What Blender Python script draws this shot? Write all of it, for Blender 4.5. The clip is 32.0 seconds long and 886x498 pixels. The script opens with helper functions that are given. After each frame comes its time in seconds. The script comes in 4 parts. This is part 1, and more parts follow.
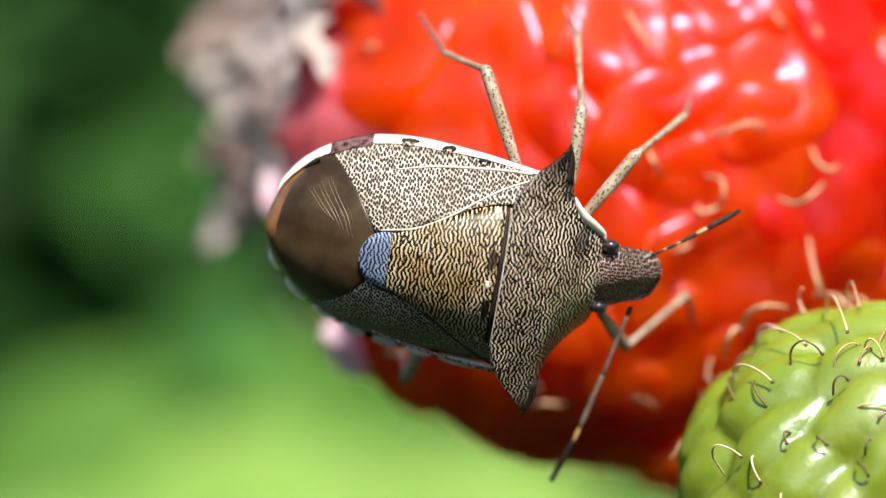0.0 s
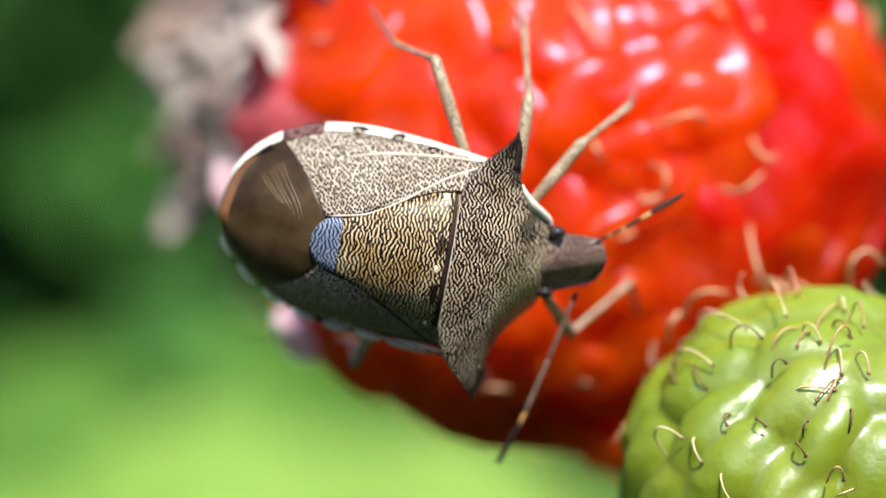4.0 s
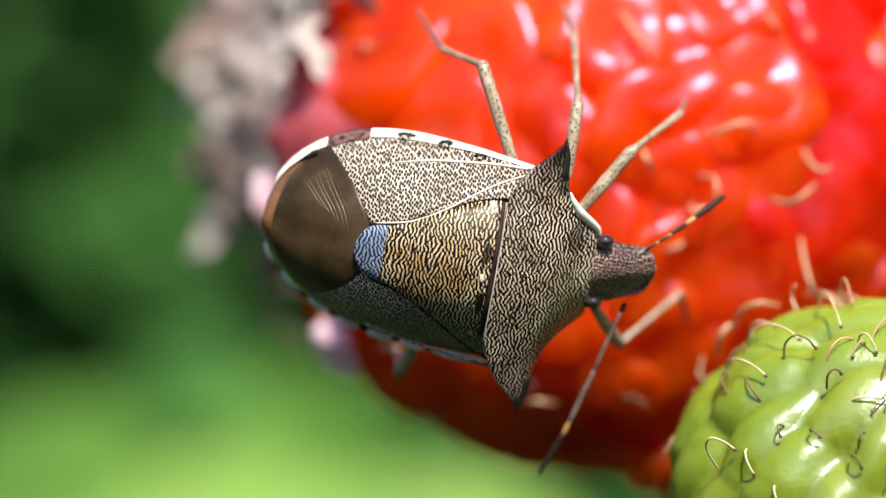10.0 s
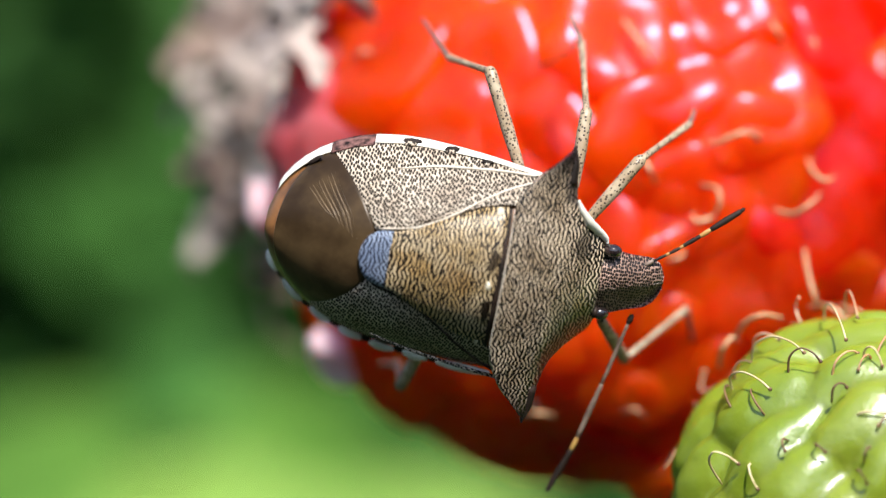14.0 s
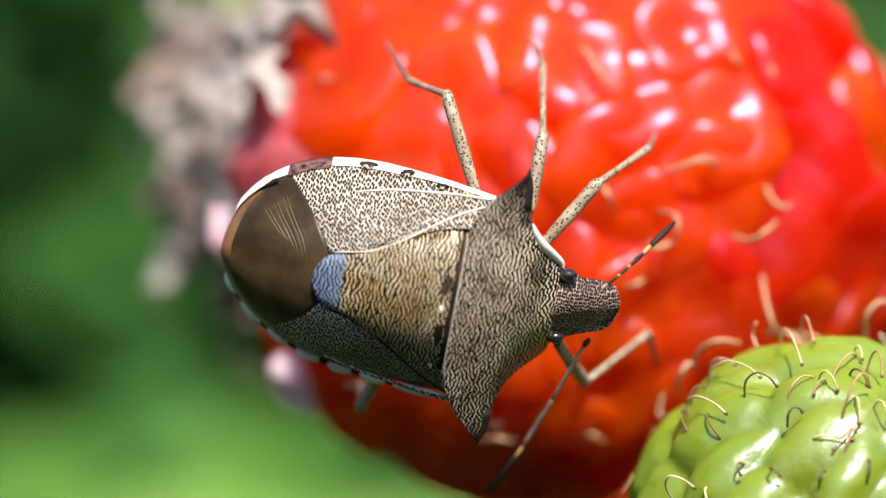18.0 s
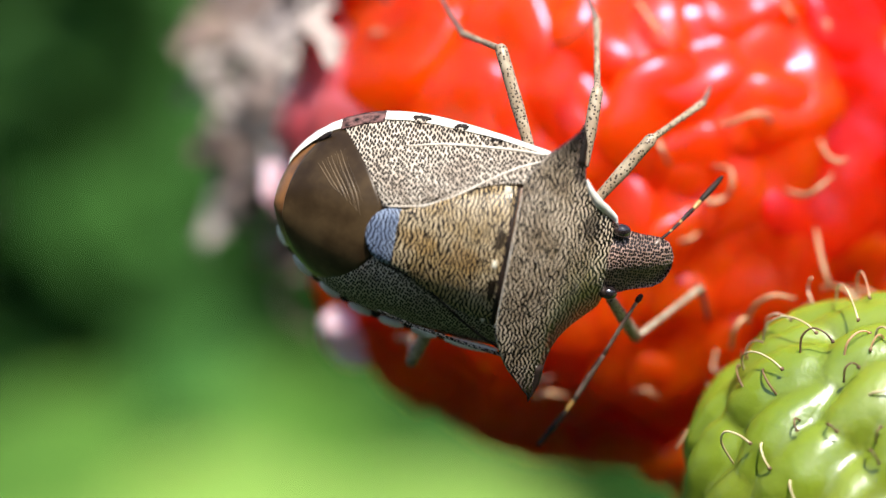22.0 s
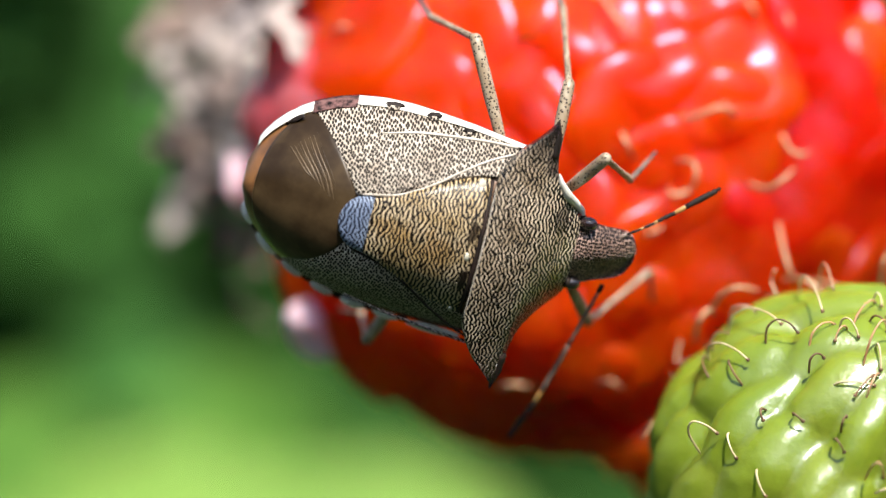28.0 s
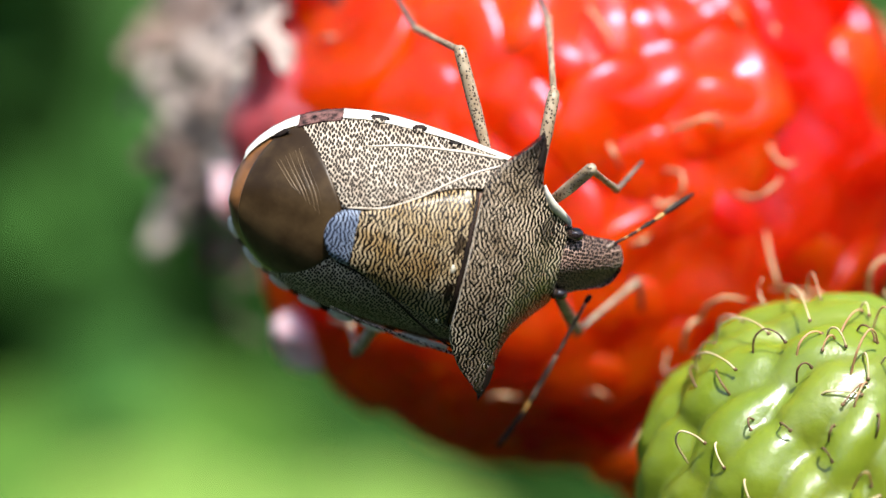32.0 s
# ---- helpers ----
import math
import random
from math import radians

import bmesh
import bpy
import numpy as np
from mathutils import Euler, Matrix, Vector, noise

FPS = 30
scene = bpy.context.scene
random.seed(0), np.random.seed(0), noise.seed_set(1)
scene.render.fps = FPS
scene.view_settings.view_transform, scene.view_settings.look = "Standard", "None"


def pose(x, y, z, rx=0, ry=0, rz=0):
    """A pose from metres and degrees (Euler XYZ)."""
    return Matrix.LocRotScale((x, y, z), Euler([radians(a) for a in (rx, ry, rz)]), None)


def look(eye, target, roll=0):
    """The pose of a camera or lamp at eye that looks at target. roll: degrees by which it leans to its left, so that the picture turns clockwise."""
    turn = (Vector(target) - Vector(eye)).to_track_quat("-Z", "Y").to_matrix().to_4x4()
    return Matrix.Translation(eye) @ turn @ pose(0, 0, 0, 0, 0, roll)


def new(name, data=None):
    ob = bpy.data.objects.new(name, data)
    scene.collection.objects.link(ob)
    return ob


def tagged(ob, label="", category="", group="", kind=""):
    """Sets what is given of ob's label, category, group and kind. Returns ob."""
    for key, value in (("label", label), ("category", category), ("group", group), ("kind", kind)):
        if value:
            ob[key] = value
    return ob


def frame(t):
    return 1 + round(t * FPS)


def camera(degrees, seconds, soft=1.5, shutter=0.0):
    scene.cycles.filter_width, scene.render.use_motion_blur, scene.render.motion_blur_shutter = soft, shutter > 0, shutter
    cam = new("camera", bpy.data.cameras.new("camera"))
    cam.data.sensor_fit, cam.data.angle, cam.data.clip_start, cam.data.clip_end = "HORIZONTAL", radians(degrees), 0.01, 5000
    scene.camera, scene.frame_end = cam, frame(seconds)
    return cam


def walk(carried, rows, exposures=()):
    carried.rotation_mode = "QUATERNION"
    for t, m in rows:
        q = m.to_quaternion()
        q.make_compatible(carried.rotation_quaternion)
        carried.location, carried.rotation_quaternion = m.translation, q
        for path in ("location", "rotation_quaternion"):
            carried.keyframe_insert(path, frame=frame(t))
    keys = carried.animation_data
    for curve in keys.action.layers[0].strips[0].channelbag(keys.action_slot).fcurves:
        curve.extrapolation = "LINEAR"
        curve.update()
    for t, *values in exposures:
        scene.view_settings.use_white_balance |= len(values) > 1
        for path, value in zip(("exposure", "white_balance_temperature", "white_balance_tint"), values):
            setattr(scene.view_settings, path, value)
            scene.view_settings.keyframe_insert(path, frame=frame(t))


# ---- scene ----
cam = camera(19.87, 32.0, soft=1.3, shutter=0.5)
cam.data.dof.use_dof = True
cam.data.dof.focus_distance = 0.0721
cam.data.dof.aperture_fstop = 27.0
MM = 0.001

# seconds, x, y, z in millimetres, turn in degrees
PATH = [
    (0.0, 0.912, -72.78, 1.121, 89.490, 0.211, 1.053),
    (0.5, 0.945, -72.74, 0.974, 89.734, 0.156, 0.992),
    (1.0, 0.884, -72.76, 1.035, 89.962, 0.127, 0.866),
    (1.5, 0.834, -72.85, 1.207, 90.074, 0.137, 0.744),
    (2.0, 0.733, -73.10, 1.264, 90.010, 0.177, 0.634),
    (2.5, 0.990, -73.54, 1.140, 89.764, 0.245, 0.415),
    (3.0, 1.074, -74.00, 1.090, 89.481, 0.303, 0.129),
    (3.5, 1.111, -74.31, 1.012, 89.329, 0.314, -0.027),
    (4.0, 1.130, -74.48, 1.002, 89.301, 0.296, 0.033),
    (4.5, 1.066, -74.58, 0.967, 89.331, 0.269, 0.199),
    (6.5, 1.095, -74.56, 0.384, 89.785, 0.195, 0.460),
    (7.0, 0.962, -74.65, 0.441, 89.748, 0.189, 0.396),
    (7.5, 0.828, -74.73, 0.509, 89.693, 0.190, 0.330),
    (8.0, 0.681, -74.71, 0.516, 89.648, 0.197, 0.287),
    (8.5, 0.565, -74.52, 0.409, 89.696, 0.177, 0.269),
    (9.0, 0.485, -74.14, 0.130, 89.904, 0.097, 0.286),
    (9.5, 0.352, -73.61, -0.218, 90.254, -0.062, 0.328),
    (10.0, 0.125, -73.04, -0.582, 90.645, -0.271, 0.340),
    (10.5, -0.128, -72.61, -0.797, 90.915, -0.441, 0.285),
    (11.0, -0.242, -72.37, -0.802, 90.941, -0.510, 0.224),
    (11.5, -0.247, -72.25, -0.699, 90.782, -0.511, 0.209),
    (12.0, -0.251, -72.15, -0.629, 90.585, -0.509, 0.200),
    (12.5, -0.215, -72.06, -0.707, 90.447, -0.518, 0.177),
    (13.0, -0.216, -72.01, -0.671, 90.470, -0.539, 0.132),
    (13.5, -0.277, -72.02, -0.234, 90.622, -0.556, 0.063),
    (14.0, -0.286, -72.03, -0.353, 90.701, -0.545, 0.024),
    (14.5, -0.188, -72.04, -0.438, 90.674, -0.523, 0.043),
    (16.5, -0.335, -72.12, -1.068, 91.622, -0.659, -0.515),
    (17.0, -0.061, -72.15, -0.789, 91.714, -0.675, -0.481),
    (17.5, 0.186, -72.22, -0.849, 91.716, -0.674, -0.495),
    (18.0, 0.267, -72.31, -0.807, 91.618, -0.650, -0.498),
    (18.5, 0.251, -72.36, -0.703, 91.420, -0.606, -0.449),
    (19.0, 0.182, -72.36, -0.689, 91.188, -0.577, -0.405),
    (19.5, 0.094, -72.31, -0.746, 90.957, -0.586, -0.399),
    (20.0, 0.075, -72.22, -0.818, 90.750, -0.625, -0.352),
    (20.5, -0.038, -72.09, -0.959, 90.570, -0.676, -0.228),
    (21.0, -0.194, -72.03, -1.159, 90.404, -0.705, -0.062),
    (21.5, -0.335, -72.08, -1.207, 90.368, -0.710, 0.110),
    (22.0, -0.406, -72.15, -0.740, 90.526, -0.737, 0.217),
    (22.5, -0.443, -72.17, -1.038, 90.744, -0.810, 0.196),
    (23.0, -0.565, -72.13, -1.271, 90.911, -0.895, 0.098),
    (23.5, -0.695, -72.07, -1.381, 90.984, -0.955, -0.001),
    (24.0, -0.802, -72.03, -1.356, 90.957, -0.970, -0.086),
    (24.5, -0.844, -72.01, -1.179, 90.852, -0.942, -0.131),
    (25.0, -0.766, -71.95, -1.148, 90.725, -0.893, -0.088),
    (25.5, -0.599, -71.85, -1.452, 90.656, -0.850, -0.002),
    (27.5, -1.522, -72.82, -0.928, 90.377, -0.624, -1.265),
    (28.0, -1.525, -72.79, -0.834, 90.437, -0.650, -1.349),
    (28.5, -1.584, -72.73, -0.829, 90.516, -0.677, -1.476),
    (29.0, -1.657, -72.64, -0.869, 90.620, -0.685, -1.633),
    (29.5, -1.657, -72.55, -0.999, 90.773, -0.663, -1.711),
    (30.0, -1.512, -72.53, -1.072, 90.887, -0.617, -1.651),
    (30.5, -1.370, -72.62, -1.004, 90.890, -0.562, -1.560),
    (31.0, -1.372, -72.71, -0.936, 90.838, -0.526, -1.556),
    (31.5, -1.435, -72.75, -0.922, 90.781, -0.514, -1.596),
    (32.0, -1.473, -72.74, -0.926, 90.746, -0.514, -1.600),
]

walk(cam, [(t, pose(x * MM, y * MM, z * MM, a, b, c)) for t, x, y, z, a, b, c in PATH])

# ---------------------------------------------------------------- light
SUN_TO = Vector((0.13, -0.64, 0.755)).normalized()
world = bpy.data.worlds.new("sky")
scene.world = world
world.use_nodes = True
wn = world.node_tree
sky = wn.nodes.new("ShaderNodeTexSky")
sky.sky_type = "NISHITA"
sky.sun_disc = False
sky.sun_elevation = math.asin(SUN_TO.z)
sky.sun_rotation = math.atan2(SUN_TO.x, SUN_TO.y)
bg = wn.nodes["Background"]
wn.links.new(sky.outputs[0], bg.inputs[0])
bg.inputs[1].default_value = 0.115
sun = new("sun", bpy.data.lights.new("sun", "SUN"))
sun.data.energy = 3.85
sun.data.angle = radians(0.53)
sun.data.color = (1.0, 0.95, 0.87)
sun.matrix_world = look(SUN_TO * 2, (0, 0, 0))
scene.view_settings.exposure = 0.98


# ---------------------------------------------------------------- materials
class Nodes:
    """A small builder of node materials."""

    def __init__(self, name):
        self.mat = bpy.data.materials.new(name)
        self.mat.use_nodes = True
        self.tree = self.mat.node_tree
        self.shader = self.tree.nodes["Principled BSDF"]
        self.coord = self.tree.nodes.new("ShaderNodeTexCoord")

    def node(self, kind, **values):
        n = self.tree.nodes.new(kind)
        for key, value in values.items():
            n.inputs[key.replace("_", " ")].default_value = value
        return n

    def link(self, a, b):
        self.tree.links.new(a, b)

    def put(self, **values):
        for key, value in values.items():
            self.shader.inputs[key.replace("_", " ")].default_value = value
        return self

    def noise(self, scale, detail=3.0, rough=0.6, distortion=0.0):
        n = self.node("ShaderNodeTexNoise", Scale=scale, Detail=detail, Roughness=rough, Distortion=distortion)
        self.link(self.coord.outputs["Object"], n.inputs["Vector"])
        return n.outputs["Fac"]

    def cells(self, scale, feature="F1", wobble=0.0):
        n = self.node("ShaderNodeTexVoronoi", Scale=scale)
        n.feature = feature
        if wobble:
            w = self.node("ShaderNodeTexNoise", Scale=scale * 0.4)
            self.link(self.coord.outputs["Object"], w.inputs["Vector"])
            m = self.node("ShaderNodeVectorMath")
            m.operation = "MULTIPLY_ADD"
            self.link(w.outputs["Color"], m.inputs[0])
            m.inputs[1].default_value = (wobble / scale,) * 3
            self.link(self.coord.outputs["Object"], m.inputs[2])
            self.link(m.outputs[0], n.inputs["Vector"])
        else:
            self.link(self.coord.outputs["Object"], n.inputs["Vector"])
        return n.outputs["Distance"]

    def ramp(self, fac, stops, soft=True):
        n = self.tree.nodes.new("ShaderNodeValToRGB")
        n.color_ramp.interpolation = "EASE" if soft else "LINEAR"
        while len(n.color_ramp.elements) < len(stops):
            n.color_ramp.elements.new(0.5)
        for e, (p, c) in zip(n.color_ramp.elements, stops):
            e.position, e.color = p, (*c, 1.0) if len(c) == 3 else c
        self.link(fac, n.inputs["Fac"])
        return n.outputs["Color"]

    def mix(self, fac, a, b, kind="MIX"):
        n = self.tree.nodes.new("ShaderNodeMix")
        n.data_type, n.blend_type = "RGBA", kind
        for socket, value in ((n.inputs[0], fac), (n.inputs[6], a), (n.inputs[7], b)):
            if hasattr(value, "links"):
                self.link(value, socket)
            else:
                socket.default_value = value if isinstance(value, float) else (*value, 1.0)
        return n.outputs[2]

    def colour(self, socket):
        self.link(socket, self.shader.inputs["Base Color"])
        return self

    def rough(self, socket, low, high):
        m = self.node("ShaderNodeMapRange")
        m.inputs["To Min"].default_value, m.inputs["To Max"].default_value = low, high
        self.link(socket, m.inputs["Value"])
        self.link(m.outputs[0], self.shader.inputs["Roughness"])
        return self

    def bump(self, *layers):
        last = None
        for socket, strength, distance in layers:
            b = self.node("ShaderNodeBump", Strength=strength, Distance=distance)
            self.link(socket, b.inputs["Height"])
            if last:
                self.link(last, b.inputs["Normal"])
            last = b.outputs["Normal"]
        self.link(last, self.shader.inputs["Normal"])
        return self

    def patch(self, centre, radii):
        """An uneven spot of pigment or painted shade: 1 inside the ellipse, 0 outside; millimetres."""
        off = self.node("ShaderNodeVectorMath")
        off.operation = "SUBTRACT"
        self.link(self.coord.outputs["Object"], off.inputs[0])
        off.inputs[1].default_value = (centre[0] * MM, centre[1] * MM, 0)
        size = self.node("ShaderNodeVectorMath")
        size.operation = "MULTIPLY"
        self.link(off.outputs[0], size.inputs[0])
        size.inputs[1].default_value = (1000 / radii[0], 1000 / radii[1], 0)
        away = self.node("ShaderNodeVectorMath")
        away.operation = "LENGTH"
        self.link(size.outputs[0], away.inputs[0])
        uneven = self.node("ShaderNodeMath")
        uneven.operation = "ADD"
        self.link(away.outputs["Value"], uneven.inputs[0])
        self.link(self.noise(2600, 2.0), uneven.inputs[1])
        return self.ramp(uneven.outputs[0], [(0.85, (1, 1, 1)), (1.0, (0.5, 0.5, 0.5)), (1.45, (0, 0, 0))])

    def random(self):
        return self.tree.nodes.new("ShaderNodeObjectInfo").outputs["Random"]


def punctured(name, ridge, ridge_two, pit, wave, along, turn=0.0, dark=(0.46, 0.54), rough=(0.28, 0.44), depth=3e-5, tips=None, stains_and_shade=(), dots=False, shine=0.30):
    """Bug armour: pale wavy ridges between dark pits, wave metres apart; along: how far the ridges keep one direction,
    turn: that direction.
    dots: separate pits in place of furrows. tips: a dark pigment that sets in far out to both sides. stains_and_shade:
    (centre, radii, colour, pit share) of pigment spots and of painted shade."""
    k = Nodes(name)
    warp = k.node("ShaderNodeTexNoise", Scale=0.16 / wave, Detail=1.0)
    k.link(k.coord.outputs["Object"], warp.inputs["Vector"])
    shift = k.node("ShaderNodeVectorMath")
    shift.operation = "MULTIPLY_ADD"
    k.link(warp.outputs["Color"], shift.inputs[0])
    shift.inputs[1].default_value = (wave * 1.0,) * 3
    k.link(k.coord.outputs["Object"], shift.inputs[2])
    if dots:
        lengthen = k.node("ShaderNodeMapping")
        lengthen.inputs["Rotation"].default_value = (0, 0, radians(turn))
        lengthen.inputs["Scale"].default_value = (1.15, 0.78, 1.0)
        k.link(shift.outputs[0], lengthen.inputs["Vector"])
        cell = k.node("ShaderNodeTexVoronoi", Scale=1 / wave, Randomness=0.55)
        cell.voronoi_dimensions = "2D"
        k.link(lengthen.outputs[0], cell.inputs["Vector"])
        pits = cell.outputs["Distance"]
    else:
        cell = k.node("ShaderNodeTexGabor", Scale=0.5 / wave, Frequency=2.0, Anisotropy=along)
        cell.gabor_type = "2D"
        for socket in cell.inputs:
            if socket.identifier == "Orientation 2D":
                socket.default_value = radians(turn)
        k.link(shift.outputs[0], cell.inputs["Vector"])
        broken = k.node("ShaderNodeMath")
        broken.operation = "MULTIPLY_ADD"
        k.link(k.noise(0.75 / wave, 1.0), broken.inputs[0])
        broken.inputs[1].default_value = 0.18
        k.link(cell.outputs["Value"], broken.inputs[2])
        level = k.node("ShaderNodeMath")
        level.operation = "SUBTRACT"
        k.link(broken.outputs[0], level.inputs[0])
        level.inputs[1].default_value = 0.09
        pits = level.outputs[0]
    fine = k.noise(2.0 / wave)
    blotch = k.noise(900, 4.0)
    ridges = k.mix(k.ramp(blotch, [(0.38, (0, 0, 0)), (0.62, (1, 1, 1))]), ridge, ridge_two)
    where = k.ramp(pits, [(dark[0], (0, 0, 0)), (dark[1], (1, 1, 1))])
    for centre, radii, colour, share in stains_and_shade:
        spot = k.patch(centre, radii)
        ridges = k.mix(k.mix(spot, (0, 0, 0), (share,) * 3), ridges, colour)
    if tips:
        xyz = k.node("ShaderNodeSeparateXYZ")
        k.link(k.coord.outputs["Object"], xyz.inputs[0])
        out = k.node("ShaderNodeMath")
        out.operation = "ABSOLUTE"
        k.link(xyz.outputs["Y"], out.inputs[0])
        far = k.node("ShaderNodeMapRange")
        for key, value in (("From Min", 0.0026), ("From Max", 0.0037)):
            far.inputs[key].default_value = value
        k.link(out.outputs[0], far.inputs["Value"])
        ridges = k.mix(far.outputs[0], ridges, tips)
    k.colour(k.mix(where, pit, ridges))
    k.rough(fine, *rough).put(Specular_IOR_Level=shine)
    k.bump((where, 1.0, depth), (fine, 0.3, depth * 0.15))
    return k.mat


def simple(name, one, two, scale, rough=(0.35, 0.6), bump=5e-6, **extra):
    """A surface that varies between two colours, with a fine grain."""
    k = Nodes(name)
    large, fine = k.noise(scale, 4.0), k.noise(scale * 7, 3.0)
    k.colour(k.mix(k.ramp(large, [(0.35, (0, 0, 0)), (0.65, (1, 1, 1))]), one, two))
    k.rough(fine, *rough).put(**extra)
    k.bump((fine, 0.5, bump))
    return k.mat


CORIUM = punctured("corium_bronze", (0.60, 0.52, 0.42), (0.44, 0.36, 0.28), (0.022, 0.016, 0.012), 8.6e-5, 0, 25, (0.25, 0.54), rough=(0.45, 0.60), dots=True, shine=0.15)
SCUTELLUM = punctured("scutellum_ochre", (0.64, 0.50, 0.31), (0.47, 0.32, 0.14), (0.007, 0.0035, 0.0015), 1.12e-4, 0.62, 4, (0.485, 0.56), depth=4.5e-5, stains_and_shade=(((-1.1, -0.1), (1.1, 0.9), (0.38, 0.225, 0.08), 0.65), ((-2.4, 0.1), (0.9, 0.7), (0.50, 0.30, 0.10), 0.6), ((-0.20, 0.62), (0.30, 0.62), (0.03, 0.018, 0.01), 0.9), ((-0.14, -0.85), (0.2, 0.8), (0.02, 0.012, 0.008), 1.0)))
# the dark spot at (2.35, 1.3) paints shade onto the front slope
PRONOTUM = punctured("pronotum_brown", (0.62, 0.50, 0.36), (0.36, 0.27, 0.175), (0.006, 0.004, 0.0025), 1.06e-4, 0.54, 6, (0.485, 0.565), depth=6e-5, rough=(0.20, 0.36), tips=(0.030, 0.015, 0.019), shine=0.45, stains_and_shade=(((2.45, -0.5), (0.4, 0.9), (0.46, 0.36, 0.19), 0.8), ((2.35, 1.3), (0.6, 0.9), (0.07, 0.05, 0.035), 0.75), ((1.75, 2.8), (0.6, 0.8), (0.06, 0.038, 0.036), 0.75), ((1.2, -1.0), (0.7, 1.2), (0.28, 0.21, 0.14), 0.5)))
HEAD = punctured("head_brown", (0.42, 0.275, 0.22), (0.24, 0.15, 0.115), (0.010, 0.005, 0.004), 7.4e-5, 0, 0, (0.26, 0.55), depth=4.5e-5, dots=True, shine=0.45)
TIP_BLUE = punctured("scutellum_tip_grey", (0.30, 0.36, 0.47), (0.19, 0.24, 0.35), (0.020, 0.025, 0.045), 1.1e-4, 0.5, 10, (0.44, 0.53))
WHITE = simple("white_cuticle", (0.84, 0.82, 0.74), (0.76, 0.73, 0.62), 2200, (0.5, 0.7), Specular_IOR_Level=0.25)
MEMBRANE = simple("wing_membrane_brown", (0.070, 0.044, 0.020), (0.028, 0.016, 0.007), 620, (0.24, 0.44), 1.2e-5, Specular_IOR_Level=0.22)
ROSY = simple("mottled_margin", (0.008, 0.005, 0.005), (0.20, 0.10, 0.09), 4600, (0.5, 0.7), Specular_IOR_Level=0.15)
DARK = simple("dark_cuticle", (0.014, 0.010, 0.008), (0.035, 0.021, 0.016), 1500, (0.45, 0.65), Specular_IOR_Level=0.2)
IVORY = simple("ivory_cuticle", (0.75, 0.70, 0.56), (0.62, 0.56, 0.42), 1800, (0.3, 0.5))
SEAM = simple("pale_wing_seam", (0.70, 0.64, 0.55), (0.52, 0.45, 0.36), 1500, (0.3, 0.5))
RUST = simple("rusty_cuticle", (0.22, 0.095, 0.030), (0.09, 0.042, 0.018), 900, (0.3, 0.5))
EYE = simple("eye_black", (0.012, 0.010, 0.011), (0.03, 0.016, 0.016), 2400, (0.05, 0.10), 1e-6, Coat_Weight=1.0, Coat_Roughness=0.08)
VEIN_TAN = simple("membrane_vein_tan", (0.20, 0.14, 0.08), (0.12, 0.08, 0.045), 900, (0.25, 0.4))
LEG = Nodes("leg_speckled")
_spots = LEG.cells(10500, "F1", 0.3)
LEG.colour(LEG.mix(LEG.ramp(_spots, [(0.28, (0, 0, 0)), (0.44, (1, 1, 1))]), (0.045, 0.026, 0.014), LEG.mix(LEG.ramp(LEG.noise(1500), [(0.35, (0, 0, 0)), (0.6, (1, 1, 1))]), (0.50, 0.41, 0.29), (0.34, 0.25, 0.16))))
LEG = LEG.put(Roughness=0.42).mat
AMBER = simple("antenna_amber", (0.50, 0.28, 0.08), (0.38, 0.20, 0.06), 1500, (0.3, 0.5))
BROWN = simple("antenna_brown", (0.22, 0.16, 0.125), (0.11, 0.075, 0.06), 1800, (0.3, 0.5))


